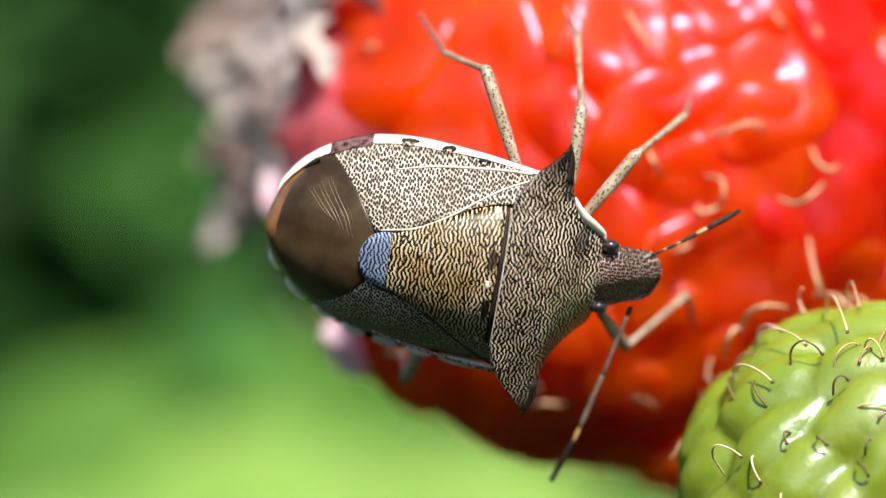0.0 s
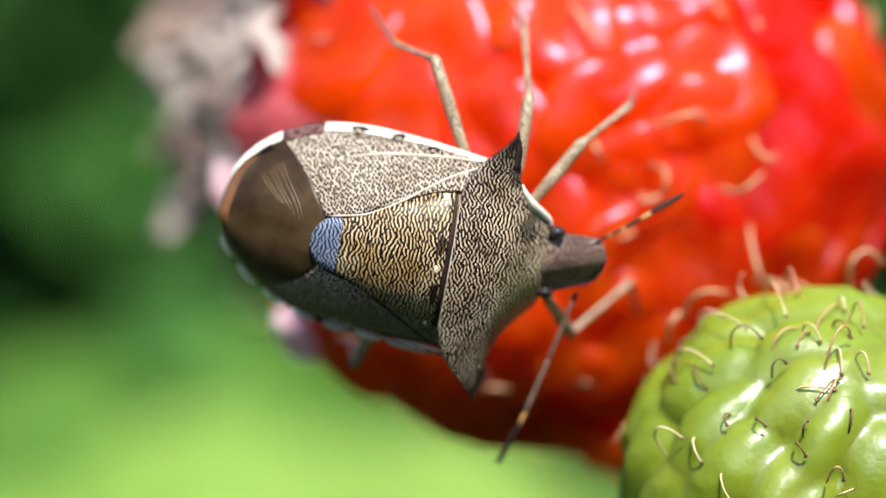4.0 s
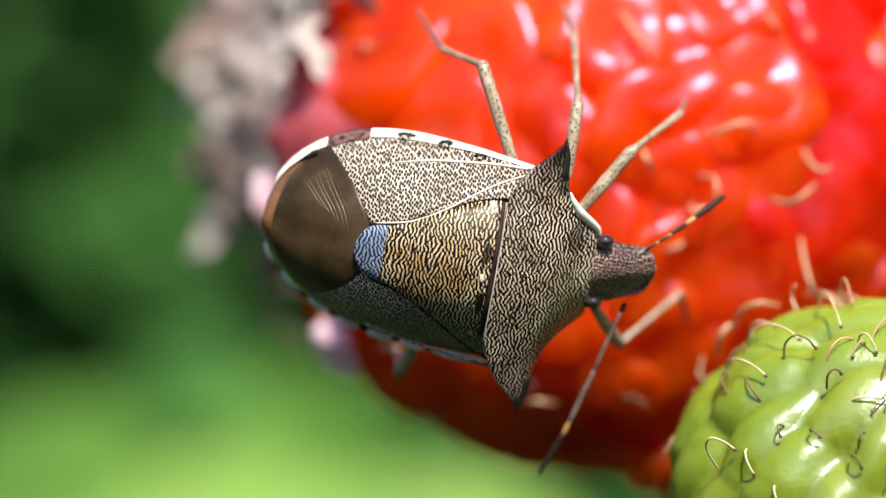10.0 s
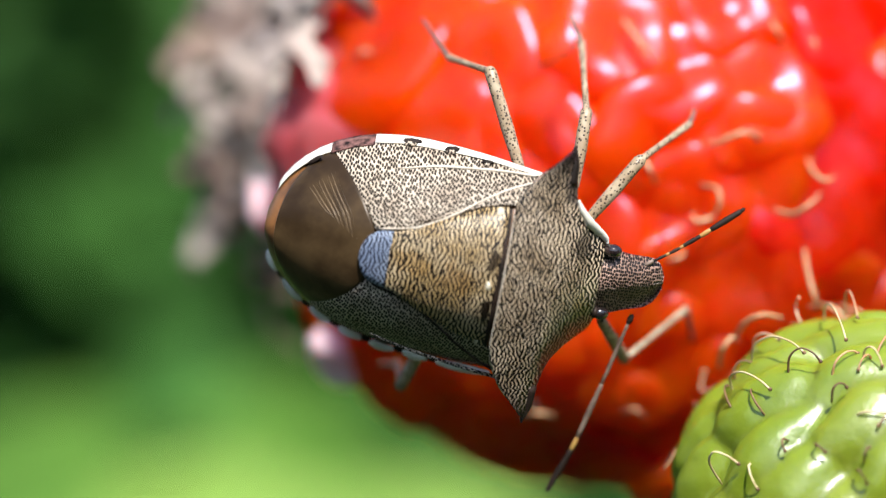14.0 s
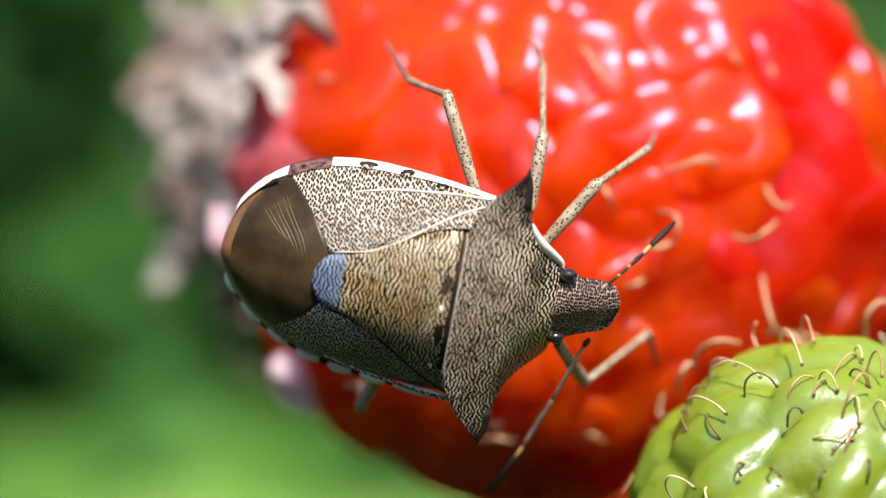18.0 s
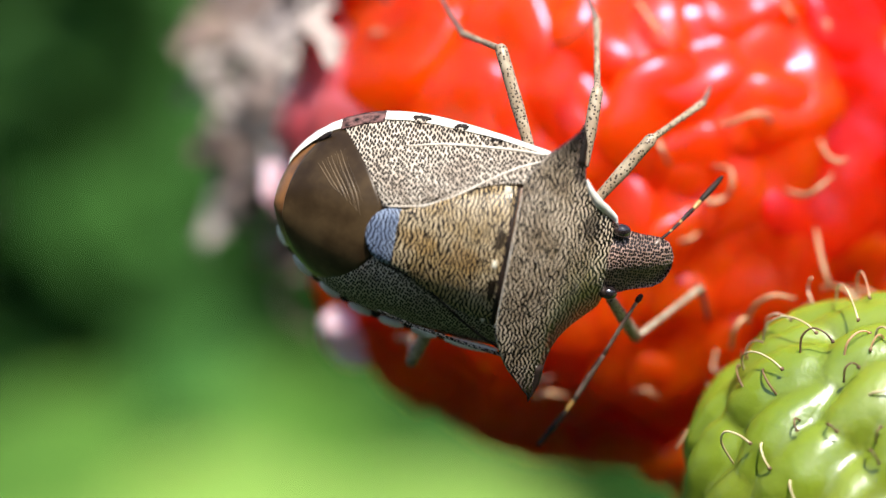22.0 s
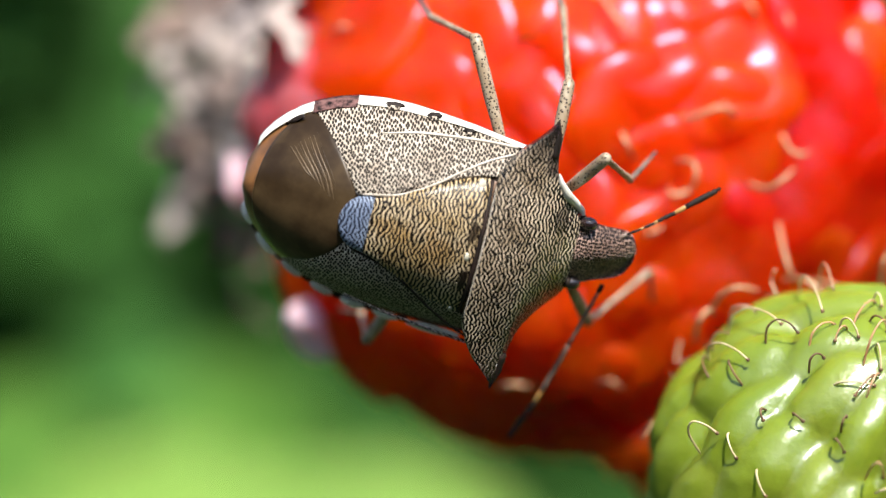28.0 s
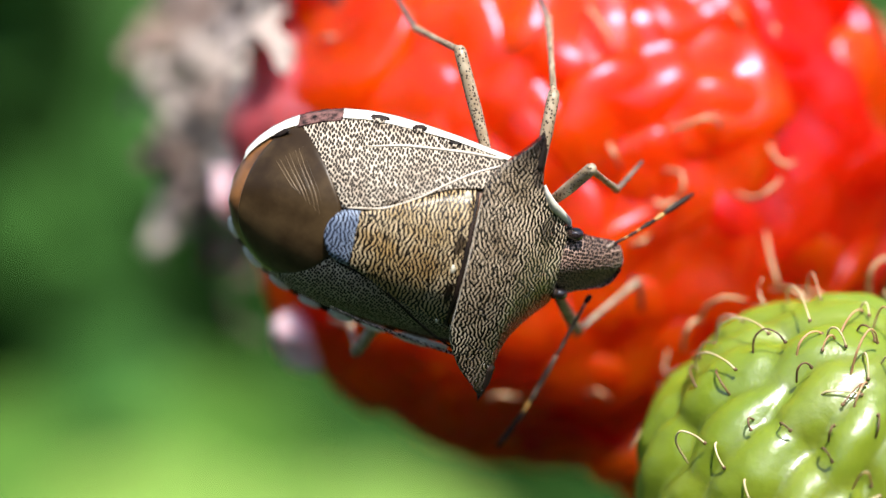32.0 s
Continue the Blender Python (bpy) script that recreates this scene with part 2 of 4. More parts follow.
def flesh(name, one, two, three, radius, weight=1.0, scale=420, glow=None, wrinkle=0.15, share=0.64, grain=0.25, gloss=(0.30, 0.42), shine=(1.0, 1.0, 1.0), bend=1.55):
    """Skin of a juicy fruit: light goes into it, and a glossy film shines on it; shine tints its highlights."""
    k = Nodes(name)
    large, fine = k.noise(scale, 3.0), k.noise(scale * 6, 4.0)
    tone = k.mix(k.ramp(k.random(), [(0.2, (0, 0, 0)), (0.8, (1, 1, 1))]), one, two)
    k.colour(k.mix(k.ramp(large, [(0.4, (0, 0, 0)), (0.75, (0.7, 0.7, 0.7))]), tone, three))
    k.put(Subsurface_Weight=weight, Subsurface_Radius=radius, Subsurface_Scale=0.0016, Specular_IOR_Level=0.0, Roughness=0.6)
    k.bump((large, 0.35, 6e-5), (k.noise(scale * 3.5, 2.0), wrinkle, 5e-5), (fine, grain, 8e-6 if grain < 0.5 else 2e-5))
    normal = k.shader.inputs["Normal"].links[0].from_socket
    body = k.shader.outputs[0]
    if glow:
        through_light = k.node("ShaderNodeBsdfTranslucent")
        through_light.inputs["Color"].default_value = (*glow, 1.0)
        blend = k.tree.nodes.new("ShaderNodeMixShader")
        blend.inputs[0].default_value = share
        k.link(body, blend.inputs[1])
        k.link(through_light.outputs[0], blend.inputs[2])
        body = blend.outputs[0]
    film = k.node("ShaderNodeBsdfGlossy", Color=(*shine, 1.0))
    dull = k.node("ShaderNodeMapRange")
    dull.inputs["To Min"].default_value, dull.inputs["To Max"].default_value = gloss
    k.link(large, dull.inputs["Value"])
    k.link(dull.outputs[0], film.inputs["Roughness"])
    edge = k.node("ShaderNodeLayerWeight", Blend=0.5)
    for socket in (film.inputs["Normal"], edge.inputs["Normal"]):
        k.link(normal, socket)
    steep = k.node("ShaderNodeMath")
    steep.operation = "POWER"
    k.link(edge.outputs["Facing"], steep.inputs[0])
    steep.inputs[1].default_value = 4.0
    amount = k.node("ShaderNodeMapRange")
    amount.inputs["To Min"].default_value, amount.inputs["To Max"].default_value = ((bend - 1) / (bend + 1)) ** 2, 0.16
    k.link(steep.outputs[0], amount.inputs["Value"])
    coat = k.tree.nodes.new("ShaderNodeMixShader")
    k.link(amount.outputs[0], coat.inputs[0])
    k.link(body, coat.inputs[1])
    k.link(film.outputs[0], coat.inputs[2])
    k.link(coat.outputs[0], k.tree.nodes["Material Output"].inputs["Surface"])
    return k.mat


# shine puts the lilac of the highlights into the gloss colour
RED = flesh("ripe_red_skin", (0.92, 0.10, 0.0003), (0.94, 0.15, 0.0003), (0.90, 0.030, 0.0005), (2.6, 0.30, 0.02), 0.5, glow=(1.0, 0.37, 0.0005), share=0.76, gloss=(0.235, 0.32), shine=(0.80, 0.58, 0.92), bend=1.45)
RED_DEEP = flesh("deep_red_skin", (0.82, 0.030, 0.0005), (0.86, 0.050, 0.0005), (0.72, 0.014, 0.0005), (2.6, 0.30, 0.03), 0.5, glow=(0.96, 0.13, 0.001), share=0.74, gloss=(0.235, 0.32), shine=(0.80, 0.58, 0.92), bend=1.45)
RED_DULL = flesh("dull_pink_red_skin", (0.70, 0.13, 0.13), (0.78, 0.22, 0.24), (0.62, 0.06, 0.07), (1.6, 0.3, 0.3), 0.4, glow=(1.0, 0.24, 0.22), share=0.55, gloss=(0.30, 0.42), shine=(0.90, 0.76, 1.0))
# pale pink skin that paints the sky's glint onto two lobes
PINK_GLINT = flesh("pink_glint_skin", (0.95, 0.60, 0.64), (0.92, 0.56, 0.60), (0.88, 0.36, 0.40), (1.2, 0.6, 0.6), 0.4, gloss=(0.35, 0.5), shine=(0.92, 0.80, 1.0))
CORE_RED = flesh("berry_core_red", (0.55, 0.02, 0.01), (0.55, 0.02, 0.01), (0.4, 0.01, 0.01), (1.2, 0.2, 0.1), 0.3, glow=(1.0, 0.10, 0.003), share=0.97)
GREEN = flesh("unripe_green_skin", (0.180, 0.245, 0.016), (0.20, 0.255, 0.020), (0.135, 0.20, 0.010), (0.7, 0.9, 0.15), 0.3, 500, wrinkle=0.45, grain=0.9, gloss=(0.26, 0.38), shine=(0.90, 0.96, 1.0), bend=1.75)
CORE_GREEN = flesh("unripe_core_green", (0.2, 0.32, 0.04), (0.2, 0.32, 0.04), (0.16, 0.27, 0.03), (0.5, 0.6, 0.2), 0.5)
HAIR = simple("style_tan", (0.58, 0.36, 0.20), (0.42, 0.22, 0.11), 900, (0.4, 0.6), 3e-6, Subsurface_Weight=0.2, Subsurface_Scale=0.0001)
HAIR_DARK = simple("withered_style_brown", (0.22, 0.12, 0.06), (0.10, 0.055, 0.03), 900, (0.5, 0.7))
HAIR_PALE = simple("dry_style_straw", (0.72, 0.60, 0.38), (0.55, 0.42, 0.22), 900, (0.35, 0.55))
SEPAL = simple("dry_sepal_grey", (0.44, 0.38, 0.345), (0.20, 0.135, 0.115), 350, (0.7, 0.9), 5e-5)
SEPAL_BROWN = simple("dry_sepal_brown", (0.23, 0.165, 0.135), (0.13, 0.085, 0.07), 300, (0.7, 0.9), 5e-5)
STAMEN = simple("withered_stamen", (0.46, 0.39, 0.32), (0.25, 0.165, 0.11), 500, (0.7, 0.9), 2e-5)
STALK = simple("green_stalk", (0.20, 0.30, 0.08), (0.30, 0.20, 0.10), 200, (0.5, 0.7), 3e-5)


def leafy(name, one, two, rough=(0.6, 0.8)):
    k = Nodes(name)
    large, fine = k.noise(40, 4.0), k.noise(420, 4.0)
    k.colour(k.mix(k.ramp(large, [(0.35, (0, 0, 0)), (0.65, (1, 1, 1))]), one, two))
    k.rough(fine, *rough).put(Specular_IOR_Level=0.25, Transmission_Weight=0.0)
    k.bump((fine, 0.5, 4e-4))
    return k.mat


# lit and shaded copies of one leaf: the brightness is put into the colour
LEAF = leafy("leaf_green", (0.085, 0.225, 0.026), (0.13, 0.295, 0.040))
LEAF_LIT = leafy("leaf_lit_green", (0.265, 0.455, 0.078), (0.36, 0.55, 0.125))
LEAF_SHADE = leafy("leaf_shade_green", (0.030, 0.102, 0.015), (0.040, 0.125, 0.021))
# a darkened copy for unseen foliage, so that it throws less green light
LEAF_DIMMED = leafy("leaf_dimmed_green", (0.016, 0.042, 0.010), (0.030, 0.062, 0.016))
SOIL = simple("soil_and_grass", (0.03, 0.07, 0.015), (0.06, 0.10, 0.03), 6, (0.8, 1.0), 0.01)


# ---------------------------------------------------------------- mesh helpers (millimetres)
def part(name, bm, material, parent, label="", smooth=True):
    """Links a bmesh, drawn in millimetres, as one mesh object under a thing or a part."""
    bmesh.ops.scale(bm, vec=(MM,) * 3, verts=bm.verts)
    bmesh.ops.recalc_face_normals(bm, faces=bm.faces)
    me = bpy.data.meshes.new(name)
    bm.to_mesh(me)
    bm.free()
    me.materials.append(material)
    if smooth:
        me.shade_smooth()
    ob = new(name, me)
    ob.parent = parent
    if label:
        ob["label"] = label
    return ob


def empty(name, m, label, category, **more):
    ob = new(name)
    ob.empty_display_size = 0.002
    ob.matrix_world = m
    return tagged(ob, label, category, **more)


def curve_points(points, steps=5):
    """A Catmull-Rom line through the given points."""
    p = [Vector(q) for q in points]
    p = [p[0] * 2 - p[1]] + p + [p[-1] * 2 - p[-2]]
    out = []
    for a, b, c, d in zip(p, p[1:], p[2:], p[3:]):
        for i in range(steps):
            t = i / steps
            out.append(0.5 * (2 * b + (c - a) * t + (2 * a - 5 * b + 4 * c - d) * t * t + (3 * b - 3 * c + d - a) * t ** 3))
    out.append(p[-2])
    return out


def tube(points, radii, sides=8, steps=5, bm=None, flat=1.0):
    """A round, tapered rod along a smooth line; radii are spread along it."""
    bm = bm or bmesh.new()
    line = curve_points(points, steps)
    radii = np.interp(np.linspace(0, 1, len(line)), np.linspace(0, 1, len(radii)), radii).tolist()
    side = None
    rings = []
    for i, p in enumerate(line):
        d = (line[min(i + 1, len(line) - 1)] - line[max(i - 1, 0)]).normalized()
        if side is None:
            side = d.orthogonal().normalized()
        side = (side - d * side.dot(d)).normalized()
        other = d.cross(side)
        rings.append([bm.verts.new(p + (side * math.cos(a) + other * (flat * math.sin(a))) * float(radii[i])) for a in np.linspace(0, 2 * math.pi, sides, endpoint=False).tolist()])
    for r, s in zip(rings, rings[1:]):
        for j in range(sides):
            bm.faces.new((r[j], r[(j + 1) % sides], s[(j + 1) % sides], s[j]))
    for r, way in ((rings[0], -1), (rings[-1], 1)):
        i = 0 if way < 0 else -1
        tip = bm.verts.new(line[i] + (line[i] - line[1 if way < 0 else -2]).normalized() * (radii[i] * 0.7))
        for j in range(sides):
            bm.faces.new((r[j], r[(j + 1) % sides], tip))
    return bm


def ball(centre, radii, seg=20, rings=12, bm=None, wobble=0.0, grain=1.0, turn=None):
    """An ellipsoid, uneven by wobble."""
    bm = bm or bmesh.new()
    made = bmesh.ops.create_uvsphere(bm, u_segments=seg, v_segments=rings, radius=1.0)["verts"]
    for v in made:
        k = 1 + wobble * noise.noise(v.co * grain + Vector(centre) * 3.1) if wobble else 1
        v.co = Vector((v.co.x * radii[0], v.co.y * radii[1], v.co.z * radii[2])) * k
        if turn:
            v.co = turn @ v.co
        v.co += Vector(centre)
    return bm


def resample(points, count):
    """Evenly spaced places on a smooth line in the plane."""
    line = np.array([q[:2] for q in curve_points([(a, b, 0) for a, b in points], 12)])
    run = np.r_[0, np.cumsum(np.hypot(*np.diff(line, axis=0).T))]
    at = np.linspace(0, run[-1], count)
    return np.stack([np.interp(at, run, line[:, 0]), np.interp(at, run, line[:, 1])], 1)


def plate(one, two, height, along=40, across=24, lift=0.0, thick=0.12, rim=0.06):
    """A domed shield between two border lines of the plane; height(s, w) gives its form. Its rim is rounded down."""
    a, b = resample(one, along), resample(two, along)
    bm = bmesh.new()
    layers = []
    for low in (0, 1):
        rows = []
        for i in range(along):
            row = []
            for j in range(across):
                v = j / (across - 1)
                s, w = a[i] * (1 - v) + b[i] * v
                edge = min(i, along - 1 - i, j * along / across, (across - 1 - j) * along / across) / 3.0
                fall = rim * max(0.0, 1 - edge) ** 2
                row.append(bm.verts.new((s, w, height(s, w) + lift - fall - low * thick)))
            rows.append(row)
        layers.append(rows)
        for r, q in zip(rows, rows[1:]):
            for j in range(across - 1):
                f = (r[j], r[j + 1], q[j + 1], q[j])
                bm.faces.new(f if low else f[::-1])
    top, under = layers
    loop = [(i, 0) for i in range(along)] + [(along - 1, j) for j in range(1, across)]
    loop += [(i, across - 1) for i in range(along - 2, -1, -1)] + [(0, j) for j in range(across - 2, 0, -1)]
    for (i, j), (k, l) in zip(loop, loop[1:] + loop[:1]):
        try:
            bm.faces.new((top[i][j], top[k][l], under[k][l], under[i][j]))
        except ValueError:
            pass
    bmesh.ops.remove_doubles(bm, verts=bm.verts, dist=1e-5)
    return bm


# ---------------------------------------------------------------- surroundings
ground_bm = bmesh.new()
bmesh.ops.create_grid(ground_bm, x_segments=60, y_segments=60, size=1.0)
for v in ground_bm.verts:
    far = max(abs(v.co.x), abs(v.co.y))
    k = 2000 * far ** 4
    v.co = Vector((v.co.x * k * 1000, v.co.y * k * 1000, -550 + 40 * noise.noise(v.co * 9)))
ground = part("ground", ground_bm, SOIL, None)
tagged(ground, "dark soil with low grass under the brambles", "ground", kind="structure")


def leaflet_mesh(bm, m, length, width, fold=0.25, droop=0.2, teeth=11):
    """A toothed, ovate leaflet, folded on its midrib, with raised side veins."""
    rows = []
    n = teeth * 2
    for i in range(n + 1):
        t = i / n
        half = width * 0.5 * (math.sin(math.pi * t ** 0.72) ** 0.85) * (1.0 + (0.09 if i % 2 else -0.05))
        z0 = -droop * length * t * t
        row = []
        for j in range(-4, 5):
            u = j / 4
            vein = 0.012 * width * math.cos((t * teeth - abs(u) * 1.6) * 2 * math.pi) * (0 if j == 0 else 1)
            x = t * length + abs(u) * half * 0.25
            row.append(bm.verts.new(m @ Vector((x, u * half, z0 + abs(u) * half * fold + vein))))
        rows.append(row)
    for r, q in zip(rows, rows[1:]):
        for j in range(8):
            bm.faces.new((r[j], r[j + 1], q[j + 1], q[j]))


def bramble_leaf(place, turn, size, material, label):
    """A leaf of three leaflets on a thin stalk."""
    leaf = empty("bramble_leaf", pose(*[c * MM for c in place], turn[0], turn[1]) @ pose(0, 0, 0, 0, 0, turn[2]), label, "leaf", group="bramble leaves behind the fruit")
    part("leaf_stalk", tube([(-size * 0.6, 0, -size * 0.1), (-size * 0.3, 0, 0), (0, 0, 0), (size * 0.1, 0, 0)], [size * 0.015, size * 0.012], 6), STALK, leaf)
    for angle, k in ((0, 1.0), (68, 0.8), (-68, 0.8)):
        bm = bmesh.new()
        leaflet_mesh(bm, Matrix.Rotation(radians(angle), 4, "Z") @ Matrix.Translation((size * 0.08, 0, 0)), size * k, size * 0.72 * k)
        bmesh.ops.solidify(bm, geom=bm.faces, thickness=size * 0.004)
        part("leaflet", bm, material, leaf)
    return leaf


# a dense thicket far behind, its shade put into the colour, and more of it round and below
def thicket(label, count, box, size, pitch, teeth, seed, material=LEAF_DIMMED):
    bm = bmesh.new()
    prng = np.random.default_rng(seed)
    for n in range(count):
        place = [float(prng.uniform(a, b)) for a, b in box]
        m = Matrix.Translation(place) @ Euler((float(prng.uniform(*pitch)), float(prng.uniform(-0.5, 0.5)), float(prng.uniform(0, 6.28)))).to_matrix().to_4x4()
        length = float(prng.uniform(*size))
        leaflet_mesh(bm, m, length, length * 0.75, teeth=teeth)
    tagged(part("bramble_thicket", bm, material, None), label, "foliage", kind="stuff")


thicket("dense bramble leaves behind the fruit, shade put into their green", 3600, ((-280, 280), (380, 700), (-240, 260)), (30, 54), (0.7, 1.9), 4, 3, LEAF_SHADE)
# added out of view to close the surroundings, darkened against green bounce
thicket("unseen bramble leaves low on the ground, darkened", 420, ((-900, 900), (-800, 900), (-520, -260)), (110, 190), (-0.6, 0.6), 5, 4)
thicket("unseen bramble hedge on the near side, darkened", 420, ((-900, 900), (-950, -500), (-480, 120)), (110, 190), (0.5, 2.2), 5, 5)
thicket("unseen bramble hedge beside the cane, darkened", 260, ((-1000, -600), (-700, 900), (-480, 300)), (110, 190), (0.5, 2.2), 5, 6)
thicket("unseen bramble hedge beside the unripe berry, darkened", 260, ((600, 1000), (-700, 900), (-480, 300)), (110, 190), (0.5, 2.2), 5, 7)
# leaves low behind the fruit, their sunlight put into the pale green
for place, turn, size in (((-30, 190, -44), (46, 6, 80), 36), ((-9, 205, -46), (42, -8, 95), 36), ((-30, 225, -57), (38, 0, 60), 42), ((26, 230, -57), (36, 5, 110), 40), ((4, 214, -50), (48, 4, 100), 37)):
    bramble_leaf(place, turn, size, LEAF_LIT, "bramble leaf low behind the berry, sunlight put into its pale green")
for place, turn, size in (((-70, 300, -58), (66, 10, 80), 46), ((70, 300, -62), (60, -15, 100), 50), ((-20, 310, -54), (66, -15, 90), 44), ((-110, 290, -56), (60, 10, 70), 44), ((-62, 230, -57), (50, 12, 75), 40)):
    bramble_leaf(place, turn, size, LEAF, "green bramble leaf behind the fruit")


# ---------------------------------------------------------------- the ripe berry
rng = np.random.default_rng(7)


def spread(count, axes, anchors, spacing, rounds=140):
    """Places that share the skin of an ellipsoid evenly; the anchors stay where they are."""
    axes = np.array(axes)
    p = rng.normal(size=(count, 3))
    p /= np.linalg.norm(p, axis=1)[:, None]
    if len(anchors):
        q = np.array(anchors) / axes
        p[: len(q)] = q / np.linalg.norm(q, axis=1)[:, None]
    for _ in range(rounds):
        x = p * axes
        d = x[:, None] - x[None]
        r = np.linalg.norm(d, axis=2) + 1e-9
        push = (d / r[:, :, None] * np.clip(spacing - r, 0, None)[:, :, None]).sum(1) * 0.35
        push[: len(anchors)] = 0
        p = (x + push) / axes
        p /= np.linalg.norm(p, axis=1)[:, None]
    return p


def drupelet_meshes(name, material, radii, kinds, wobble, dimple=0.0, boxy=0.75):
    out = []
    for n in range(kinds):
        bm = ball((n * 2.3, 0, 0), (1, 1, 1), 32, 20, wobble=0)
        for v in bm.verts:
            c = v.co - Vector((n * 2.3, 0, 0))
            ring = math.hypot(c.x, c.y)
            if 1e-6 < ring:
                c = Vector((c.x / ring * ring ** boxy, c.y / ring * ring ** boxy, math.copysign(abs(c.z) ** boxy, c.z)))
            k = 1 + wobble * noise.noise(c * 1.3 + Vector((n * 5.1, 0, 0)))
            if dimple and c.z > 0:
                k -= dimple * math.exp(-((c.x - 0.08) ** 2 + c.y ** 2) / 0.24)
            v.co = Vector((c.x * radii[0], c.y * radii[1], c.z * radii[2])) * (k * MM)
        me = bpy.data.meshes.new(name)
        bm.to_mesh(me)
        bm.free()
        me.materials.append(material)
        me.shade_smooth()
        out.append(me)
    return out


def upright(normal, spin=0.0):
    """A turn that takes z to the normal."""
    return Vector(normal).to_track_quat("Z", "Y").to_matrix().to_4x4() @ Matrix.Rotation(spin, 4, "Z")


def curl(base, normal, length, thick, bend, spin, material, parent, name="style"):
    """A withered style: a thin curved thread with a blunt end."""
    m = Matrix.Translation(base) @ upright(normal, spin)
    pts = [m @ Vector((bend * length * math.sin(t * 2.2) * 0.6 - 0.1 * bend * length, bend * length * 0.25 * math.sin(t * 4), length * (t - 0.42 * abs(bend) * t * t))) for t in np.linspace(0, 1, 6)]
    return part(name, tube(pts, [thick, thick * 0.8, thick * 0.7, thick * 1.2], 6, 3), material, parent)


RED_CENTRE = Vector((5.25, 12.30, 3.23))
RED_AXES = (11.1, 8.4, 10.1)
red_berry = empty("ripe_berry", Matrix.Translation((RED_CENTRE * 1.035 + Vector((0, 72.2 * 0.035, 0))) * MM) @ Matrix.Scale(1.035, 4), "ripe glossy red bramble berry of many swollen drupelets", "berry")
part("berry_core", ball((-5.5, 0, 1.6), (4.5, 1.6, 1.6), 24, 16), CORE_RED, red_berry)
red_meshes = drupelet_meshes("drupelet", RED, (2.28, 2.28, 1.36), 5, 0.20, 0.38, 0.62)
# places of the lobes whose glint is painted pale pink
GLINTS = ((-3.68, 10.3, -2.90), (-6.15, 13.0, 2.05))
ANCHORS = [Vector(p) - RED_CENTRE for p in (*GLINTS, (-2.33, 8.5, -3.44), (-0.53, 8.5, -5.07), (2.00, 8.5, -5.72), (0.75, 5.0, 6.70), (6.56, 4.6, 6.00), (9.77, 5.0, 5.33), (14.34, 8.5, 4.96), (3.93, 4.2, 5.03), (2.58, 4.6, 3.72), (4.70, 5.2, 7.00), (-4.55, 9.5, 5.14), (6.98, 4.0, 1.96), (11.07, 5.5, 1.99), (6.0, 5.0, -3.9))]
UNDER = ((0.06, 11.0, -4.51), (1.83, 11.0, -4.60), (3.68, 11.0, -5.35), (-2.6, 10.5, -2.9), (4.78, 10.0, -5.70), (6.26, 10.0, -6.25), (7.70, 10.0, -6.60), (9.3, 12.5, -7.6), (11.0, 12.0, -7.8))
for place in UNDER:
    ob = new("drupelet", red_meshes[int(rng.integers(5))])
    ob.parent = red_berry
    out = Vector(place) - RED_CENTRE
    ob.matrix_local = Matrix.Translation((out - out.normalized() * 0.5) * MM) @ upright(out.normalized(), rng.uniform(0, 6.28)) @ Matrix.Scale(rng.uniform(0.8, 1.0), 4)
for n, p in enumerate(spread(122, [a - 1.0 for a in RED_AXES], ANCHORS, 3.55)):
    x = Vector(p * (np.array(RED_AXES) - 1.05))
    normal = Vector([c / a for c, a in zip(p, RED_AXES)]).normalized()
    if n < len(GLINTS):
        x = ANCHORS[n]
    ob = new("drupelet", red_meshes[int(rng.integers(5))])
    ob.parent = red_berry
    k = rng.uniform(0.92, 1.10) * (0.46 if n < len(GLINTS) else 1.0)
    ob.matrix_local = Matrix.Translation(x * MM) @ upright(normal, rng.uniform(0, 6.28)) @ pose(0, 0, 0, rng.uniform(-14, 14), rng.uniform(-14, 14)) @ Matrix.Diagonal((k, k * rng.uniform(0.9, 1.08), k, 1))
    if n < len(GLINTS):
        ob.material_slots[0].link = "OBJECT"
        ob.material_slots[0].material = PINK_GLINT
        ob["label"] = "pale pink drupelet, a sky glint put into its colour"
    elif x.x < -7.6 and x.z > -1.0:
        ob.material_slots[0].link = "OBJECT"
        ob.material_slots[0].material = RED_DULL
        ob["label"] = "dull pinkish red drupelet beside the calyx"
    # deeper red, more of it towards the right
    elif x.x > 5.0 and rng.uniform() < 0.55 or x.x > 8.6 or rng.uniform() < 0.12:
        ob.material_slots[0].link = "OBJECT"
        ob.material_slots[0].material = RED_DEEP
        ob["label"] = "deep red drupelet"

# ---------------------------------------------------------------- the unripe berry
GREEN_CENTRE = Vector((12.50, 3.20, -7.28))
GREEN_AXES = (6.17, 5.82, 6.17)
green_berry = empty("unripe_berry", Matrix.Translation(GREEN_CENTRE * MM), "hard green unripe berry with curled brown withered styles", "berry")
part("berry_core", ball((0, 0, 0), [a - 1.3 for a in GREEN_AXES], 32, 20), CORE_GREEN, green_berry)
POLE = Vector((0.52, -0.55, 0.65)).normalized()
frame_side = POLE.cross(Vector((0, 0, 1))).normalized()
frame_up = frame_side.cross(POLE)
rows_of_places = []
